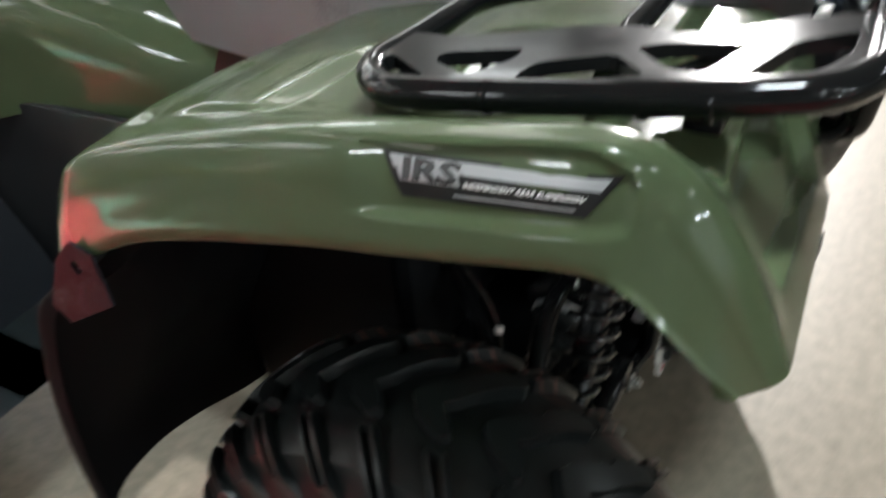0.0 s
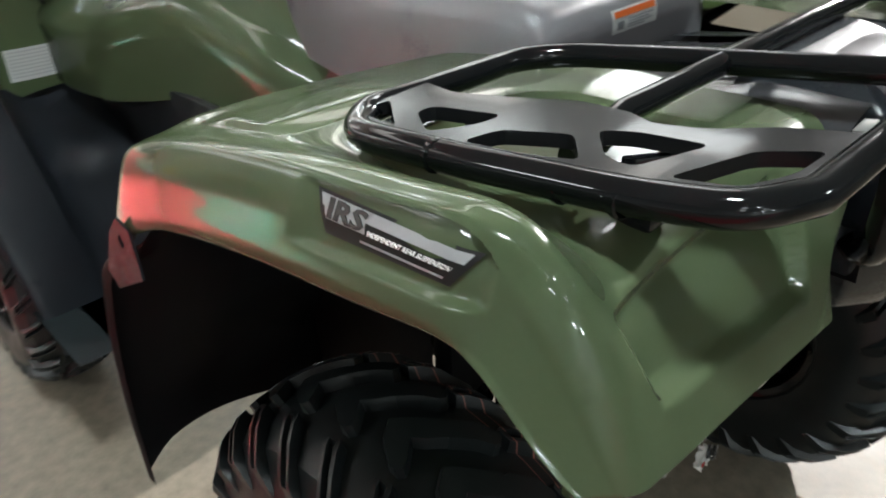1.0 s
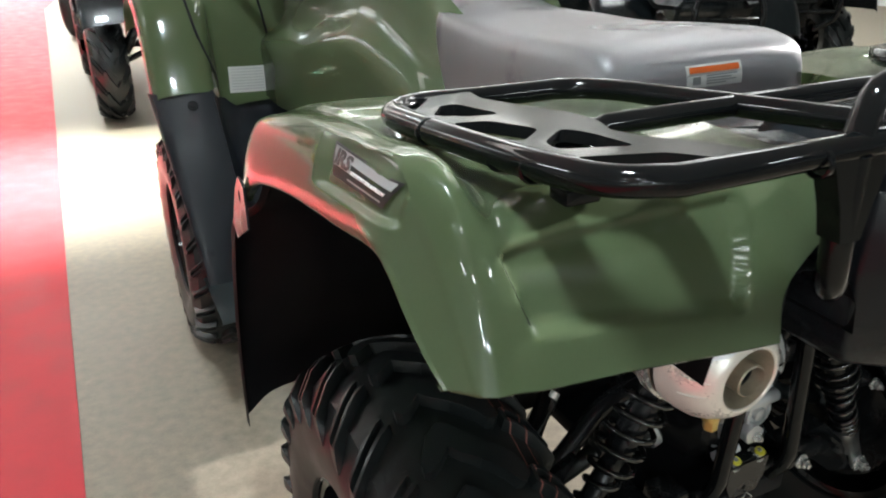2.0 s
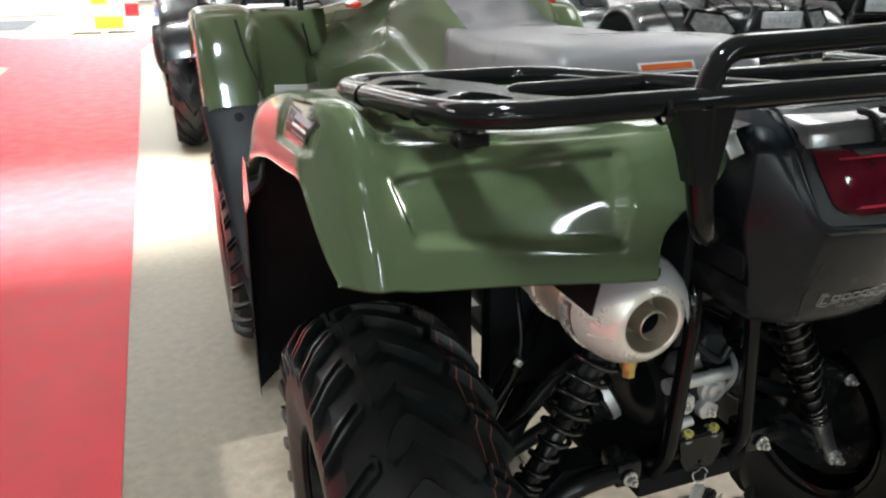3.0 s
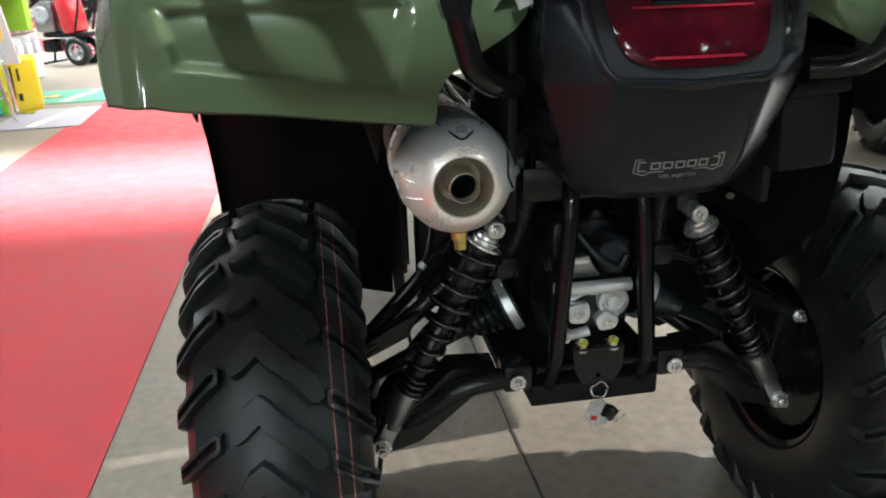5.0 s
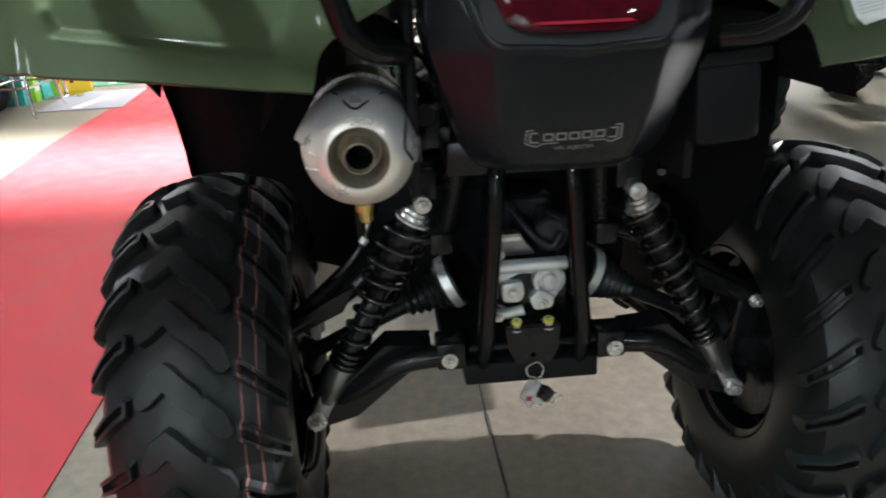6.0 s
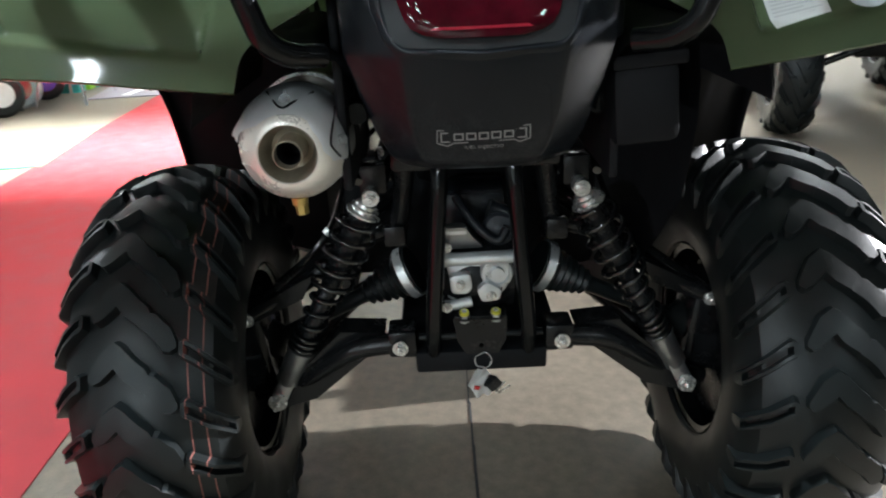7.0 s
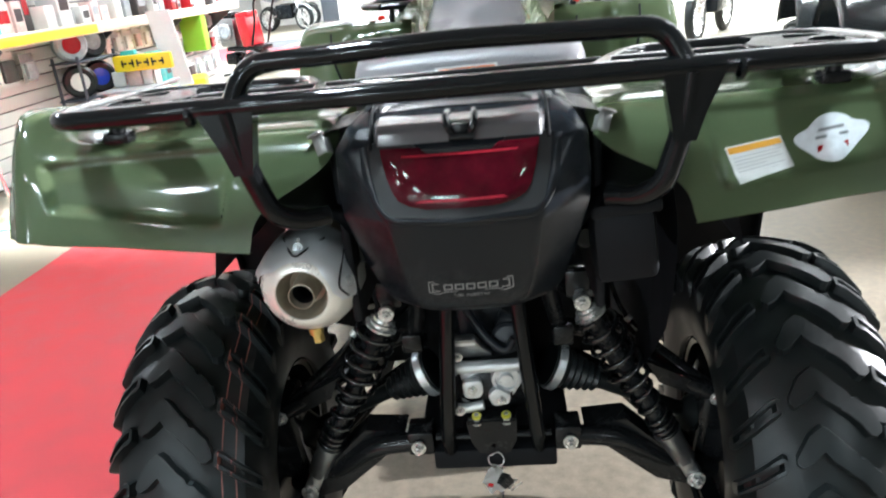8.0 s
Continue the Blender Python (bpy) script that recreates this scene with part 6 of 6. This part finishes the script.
for x in (-.12, .12):
    bm = B()
    lathe(bm, (x - .045, .16, .17), (1, 0, 0), [(0, .105), (-.002, .150), (.015, .170), (.075, .170), (.092, .150), (.09, .105), (0, .105)], 32)
    tr = part("tyre", bm, RUBBER, mow, "black rubber tyre")
    bm = B()
    lathe(bm, (x - .040, .16, .17), (1, 0, 0), [(0, .090), (0, .108), (.080, .108), (.080, .090), (0, .090)], 28)
    cyl(bm, (x - .045, .16, .17), (x + .045, .16, .17), .026, seg=16)
    for k in range(6):
        a = k * math.pi / 3
        cyl(bm, (x, .16 + .02 * math.cos(a), .17 + .02 * math.sin(a)), (x, .16 + .10 * math.cos(a), .17 + .10 * math.sin(a)), .016, .012, 8)
    part("rim", bm, PACK_GREY, tr, "pale spoked rim")
bm = B()
cyl(bm, (-.12, .16, .17), (.12, .16, .17), .015)
part("axle", bm, FRAME_BLACK, chassis)

# ---- display wall beside the aisle ----
WX = -3.45
# backing board coloured grey for the shade in the gaps between slats
bm = B()
box(bm, (WX - .06, 4.8, 1.1), (.08, 6.4, 2.2))
slat = tagged(part("display_wall", bm, GROOVE), "white slatted display wall behind the stands", "display wall", kind="structure")
bm = B()
box(bm, (0, 0, 0), (.022, 6.36, .088), .003)
bmesh.ops.recalc_face_normals(bm, faces=bm.faces[:])
slat_me = bpy.data.meshes.new("slat")
bm.to_mesh(slat_me)
bm.free()
slat_me.materials.append(SLAT_WHITE)
for k in range(22):
    ob = new("slat", slat_me)
    ob.parent = slat
    ob.location = (WX - .008, 4.8, .06 + k * .098)

shelf = thing("display_shelf", "cream wall shelf with a yellow front edge, full of goods", "shelf", m=pose(WX, 4.8, .95))
bm = B()
box(bm, (.19, 0, .015), (.38, 6.2, .03), .004)
part("board", bm, CREAM, shelf)
bm = B()
box(bm, (.388, 0, .035), (.016, 6.2, .085), .003)
part("edge_strip", bm, CREAM, shelf, "cream price strip")
bm = B()
box(bm, (.3985, -1.5, .032), (.004, 2.4, .062), .001)
part("edge_card", bm, YELLOW, shelf, "yellow part of the price strip")
for k in range(5):
    bm = B()
    plate(bm, [(0, 0), (.34, 0), (.34, -.03), (.03, -.24), (0, -.24)], [], .02, lambda v: Vector((v.x, -2.9 + 1.45 * k + v.z, v.y)))
    part("bracket", bm, DARK_TRIM, shelf)

rng = random.Random(4)
PACKS = [WHITE_LABEL, TEAL, PACK_GREY, PACK_PINK, PACK_DARK, RED_PAINT, WHITE_LABEL, PACK_GREY, PACK_PINK, WHITE_LABEL]


def carton(x, y, z, w, d, h, mm, rz=0, name="carton", label="small printed retail carton"):
    t = thing(name, label, "carton", "goods on display", m=pose(x, y, z, 0, 0, rz))
    bm = B()
    box(bm, (0, 0, h / 2), (w, d, h), min(w, d, h) * .05)
    part("box_body", bm, mm, t)
    bm = B()
    box(bm, (w / 2 + .0006, 0, h * .62), (.0012, d * .72, h * .34))
    part("front_print", bm, rng.choice([WHITE_LABEL, PACK_DARK, RED_PAINT, PACK_GREY]), t)
    return t


yy = 1.95
while yy < 7.65:
    w = rng.uniform(.10, .24)
    carton(WX + rng.uniform(.14, .24), yy + w / 2, .981, rng.uniform(.10, .2), w * .92, rng.uniform(.10, .34), rng.choice(PACKS), rng.uniform(-6, 6))
    yy += w + rng.uniform(.0, .05)


def hang_pack(y, z, w, h, mm):
    t = thing("hanging_pack", "carded accessory pack hanging on a wall hook", "pack", "hanging packs", m=pose(WX + .004, y, z))
    bm = B()
    tube(bm, [(0, 0, h * .42), (.13, 0, h * .42), (.14, 0, h * .45)], .003, 6)
    part("hook", bm, CHROME, t, "chrome hook")
    bm = B()
    box(bm, (.07, 0, 0), (.006, w, h), .002)
    part("card", bm, rng.choice([WHITE_LABEL, WHITE_LABEL, PACK_GREY]), t)
    bm = B()
    box(bm, (.088, 0, -h * .10), (.030, w * .74, h * .58), .008)
    part("blister", bm, mm, t)


for y, z, w, h, mm in ((3.75, .80, .20, .26, PACK_DARK), (4.0, .77, .16, .2, PACK_GREY)):
    hang_pack(y, z, w, h, mm)
for i in range(9):
    for j in range(2):
        hang_pack(4.95 + i * .20, .82 - j * .25, .13, .20, rng.choice([TEAL, PACK_GREY, WHITE_LABEL, TEAL, PACK_PINK]))
for i in range(4):
    for j in range(3):
        hang_pack(6.85 + i * .26, .86 - j * .24, .16, .19, rng.choice([PACK_DARK, PACK_GREY, RED_PAINT, WHITE_LABEL]))
for i in range(23):
    for j in range(3):
        hang_pack(1.9 + i * .26, 1.95 - j * .27, .16, .20, rng.choice(PACKS))

bm = B()
box(bm, (.26, 1.92, -.19), (.24, .14, .36), .006)
part("end_panel", bm, LIME, shelf, "lime green upright panel under the shelf")


# table with chrome legs, goods and a yellow sign
table = thing("display_table", "chrome-legged low display table beside the red walkway", "table", m=pose(-2.87, 4.60, 0))
bm = B()
box(bm, (0, 0, .50), (.42, .62, .018), .004)
part("tabletop", bm, PACK_GREY, table, "pale grey top")
for sx in (-1, 1):
    for sy in (-1, 1):
        bm = B()
        tube(bm, spline([(sx * .14, sy * .20, .49), (sx * .155, sy * .23, .25), (sx * .185, sy * .285, .0)], 4), .013, 10)
        part("leg", bm, CHROME, table, "chrome tube leg")
bm = B()
tube(bm, rounded([(-.158, -.24, .21), (.158, -.24, .21), (.158, .24, .21), (-.158, .24, .21), (-.158, -.24, .21)], .05, 4), .009, 8)
tube(bm, rounded([(-.19, -.29, .475), (.19, -.29, .475), (.19, .29, .475), (-.19, .29, .475), (-.19, -.29, .475)], .05, 4), .011, 8)
part("rail", bm, CHROME, table, "chrome rails")
sign = thing("sign_board", "yellow moulded sign bar with dark bars on the table", "sign", m=pose(-2.77, 4.54, .630))
bm = B()
box(bm, (0, 0, .06), (.48, .05, .125), .014)
part("sign_body", bm, YELLOW, sign)
for k, h in enumerate((.055, .06, .05, .055, .06, .05)):
    xx = -.15 + k * .062
    bm = B()
    box(bm, (xx, -.026, .06), (.044, .004, .016), .001)
    box(bm, (xx + (.012 if k % 2 else -.012), -.0262, .06), (.014, .004, h), .001)
    part("sign_bar", bm, BLACK_PRINT, sign, "dark bar of the sign")
for sx in (-.17, .06):
    bm = B()
    cyl(bm, (sx, 0, -.1212), (sx, 0, .01), .012, seg=10)
    part("sign_leg", bm, CHROME, sign)
for k in range(9):
    carton(-3.03 + (k % 3) * .13, 4.635 + (k // 3) * .108, .5095, .11, .10, rng.uniform(.10, .26), rng.choice([TEAL, WHITE_LABEL, TEAL, PACK_PINK, WHITE_LABEL]), rng.uniform(-12, 12))


def loose_wheel(m, r, hub, label):
    t = thing("mower_wheel", label, "wheel", "spare wheels", m=m)
    bm = B()
    lathe(bm, (-.05, 0, r), (1, 0, 0), [(0, r * .55), (-.005, r * .85), (.015, r), (.085, r), (.105, r * .85), (.10, r * .55)], 32)
    part("tyre", bm, PACK_GREY if hub is RED_PAINT else RUBBER, t)
    bm = B()
    lathe(bm, (-.045, 0, r), (1, 0, 0), [(0, 0), (0, r * .3), (.012, r * .5), (.0, r * .57), (.09, r * .57), (.085, 0)], 24)
    part("hub", bm, hub, t, "coloured hub")
    return t


for i, (x, y, z, r, hub) in enumerate(((-3.16, 4.34, .0, .15, RED_PAINT), (-3.15, 4.68, .0, .15, BLUE_PAINT), (-3.14, 4.02, .0, .16, WHITE_LABEL))):
    loose_wheel(pose(x, y, z, 0, 0, -62 + 8 * i), r, hub, "rubber wheel with a coloured hub standing on the floor")
rackst = thing("wheel_stand", "dark steel stand holding spare wheels", "stand", m=pose(-3.22, 4.50, 0))
for sx, sy in ((-.1, -.28), (.1, -.28), (-.1, .28), (.1, .28)):
    bm = B()
    cyl(bm, (sx, sy, 0), (sx, sy, .80), .012, seg=8)
    part("upright", bm, DARK_TRIM, rackst)
for zz in (.475, .755):
    bm = B()
    box(bm, (0, 0, zz), (.24, .60, .012), .002)
    part("tray", bm, DARK_TRIM, rackst)
for i, (y, z, hub) in enumerate(((4.32, .482, WHITE_LABEL), (4.62, .482, BLUE_PAINT), (4.30, .762, RED_PAINT), (4.60, .762, PACK_GREY))):
    loose_wheel(pose(-3.20, y, z, 0, 0, -60 + 10 * i), .125, hub, "rubber wheel with a coloured hub on the stand")

crate = thing("yellow_case", "bright yellow moulded case standing on the floor", "case", m=pose(-2.95, 5.64, 0, 0, 0, 18))
bm = B()
box(bm, (0, 0, .21), (.42, .46, .42), .02)
part("case_body", bm, YELLOW, crate)
bm = B()
box(bm, (.02, -.2325, .24), (.018, .006, .26), .002)
box(bm, (.07, -.2325, .30), (.018, .006, .10), .002)
box(bm, (.06, -.2325, .12), (.030, .006, .06), .002)
part("case_bars", bm, BLACK_PRINT, crate, "dark bars on the case")
ban = thing("white_panel", "white leaning display panel with rounded fittings", "panel", m=pose(-2.82, 5.28, 0, 0, 0, 10))
bm = B()
plate(bm, [(-.10, .40), (.10, .40), (.02, 1.05), (-.18, 1.05)], [], .03, lambda v: Vector((v.x, v.z, v.y)))
part("panel", bm, WHITE_LABEL, ban)
bm = B()
cyl(bm, (0, .015, 0), (-.02, .015, .42), .016, seg=10)
box(bm, (0, .015, .012), (.28, .22, .024), .005)
part("stand", bm, CHROME, ban)
for k in range(5):
    carton(-3.12 + .03 * k, 4.98 + .13 * k, 0, .24, .13, rng.uniform(.18, .36), rng.choice([TEAL, LIME, PACK_GREY, LIME, PACK_DARK]), rng.uniform(-10, 10))
lean = thing("boxed_tool", "long pale printed carton leaning on the display wall", "carton", m=pose(-3.36, 3.02, 0, 0, -3, 0))
bm = B()
box(bm, (0, 0, .45), (.10, .16, .90), .006)
part("box_body", bm, PACK_GREY, lean)
for k in range(5):
    bm = B()
    box(bm, (.051, .02, .28 + k * .07), (.002, .05, .045), .0005)
    part("print_bar", bm, GREY_PRINT, lean, "grey bar of print")
ben = thing("low_table", "pale metal stand by the wall", "stand", m=pose(-3.12, 2.62, 0))
for sx in (-.14, .14):
    for sy in (-.16, .16):
        bm = B()
        tube(bm, [(sx * 1.2, sy * 1.2, 0), (sx, sy, .62)], .012, 8)
        part("leg", bm, CHROME, ben)
bm = B()
box(bm, (0, 0, .63), (.34, .40, .02), .004)
part("top", bm, PACK_GREY, ben)

# far end of the aisle
col = thing("pillar", "dark blue-grey painted pillar", "pillar", m=pose(-4.35, 19.0, 0))
bm = B()
box(bm, (0, 0, CEIL / 2), (.42, .42, CEIL - .004), .01)
part("shaft", bm, DARK_TRIM, col)
for i in range(5):
    for j in range(3):
        carton(-1.92 + i * .21, 12.35, .06 + j * .19, .19, .26, .18, rng.choice([WHITE_LABEL, CREAM, YELLOW, PACK_PINK, WHITE_LABEL, CREAM, RED_PAINT]), 90 + rng.uniform(-4, 4))
pal = thing("pallet", "low wooden pallet under stacked goods", "pallet", m=pose(-1.5, 12.35, 0))
for k in range(5):
    bm = B()
    box(bm, (0, -.16 + k * .08, .05), (1.15, .06, .018), .002)
    part("board", bm, CREAM, pal)
for sx in (-.5, 0, .5):
    bm = B()
    box(bm, (sx, 0, .02), (.08, .40, .04), .002)
    part("runner", bm, CREAM, pal)
counter = thing("counter", "white counter with a cream top at the far end", "counter", m=pose(-2.85, 17.1, 0))
bm = B()
box(bm, (0, 0, .52), (1.7, .6, 1.04), .01)
part("body", bm, WALL_WHITE, counter)
bm = B()
box(bm, (0, -.02, 1.06), (1.8, .70, .04), .006)
part("worktop", bm, CREAM, counter)
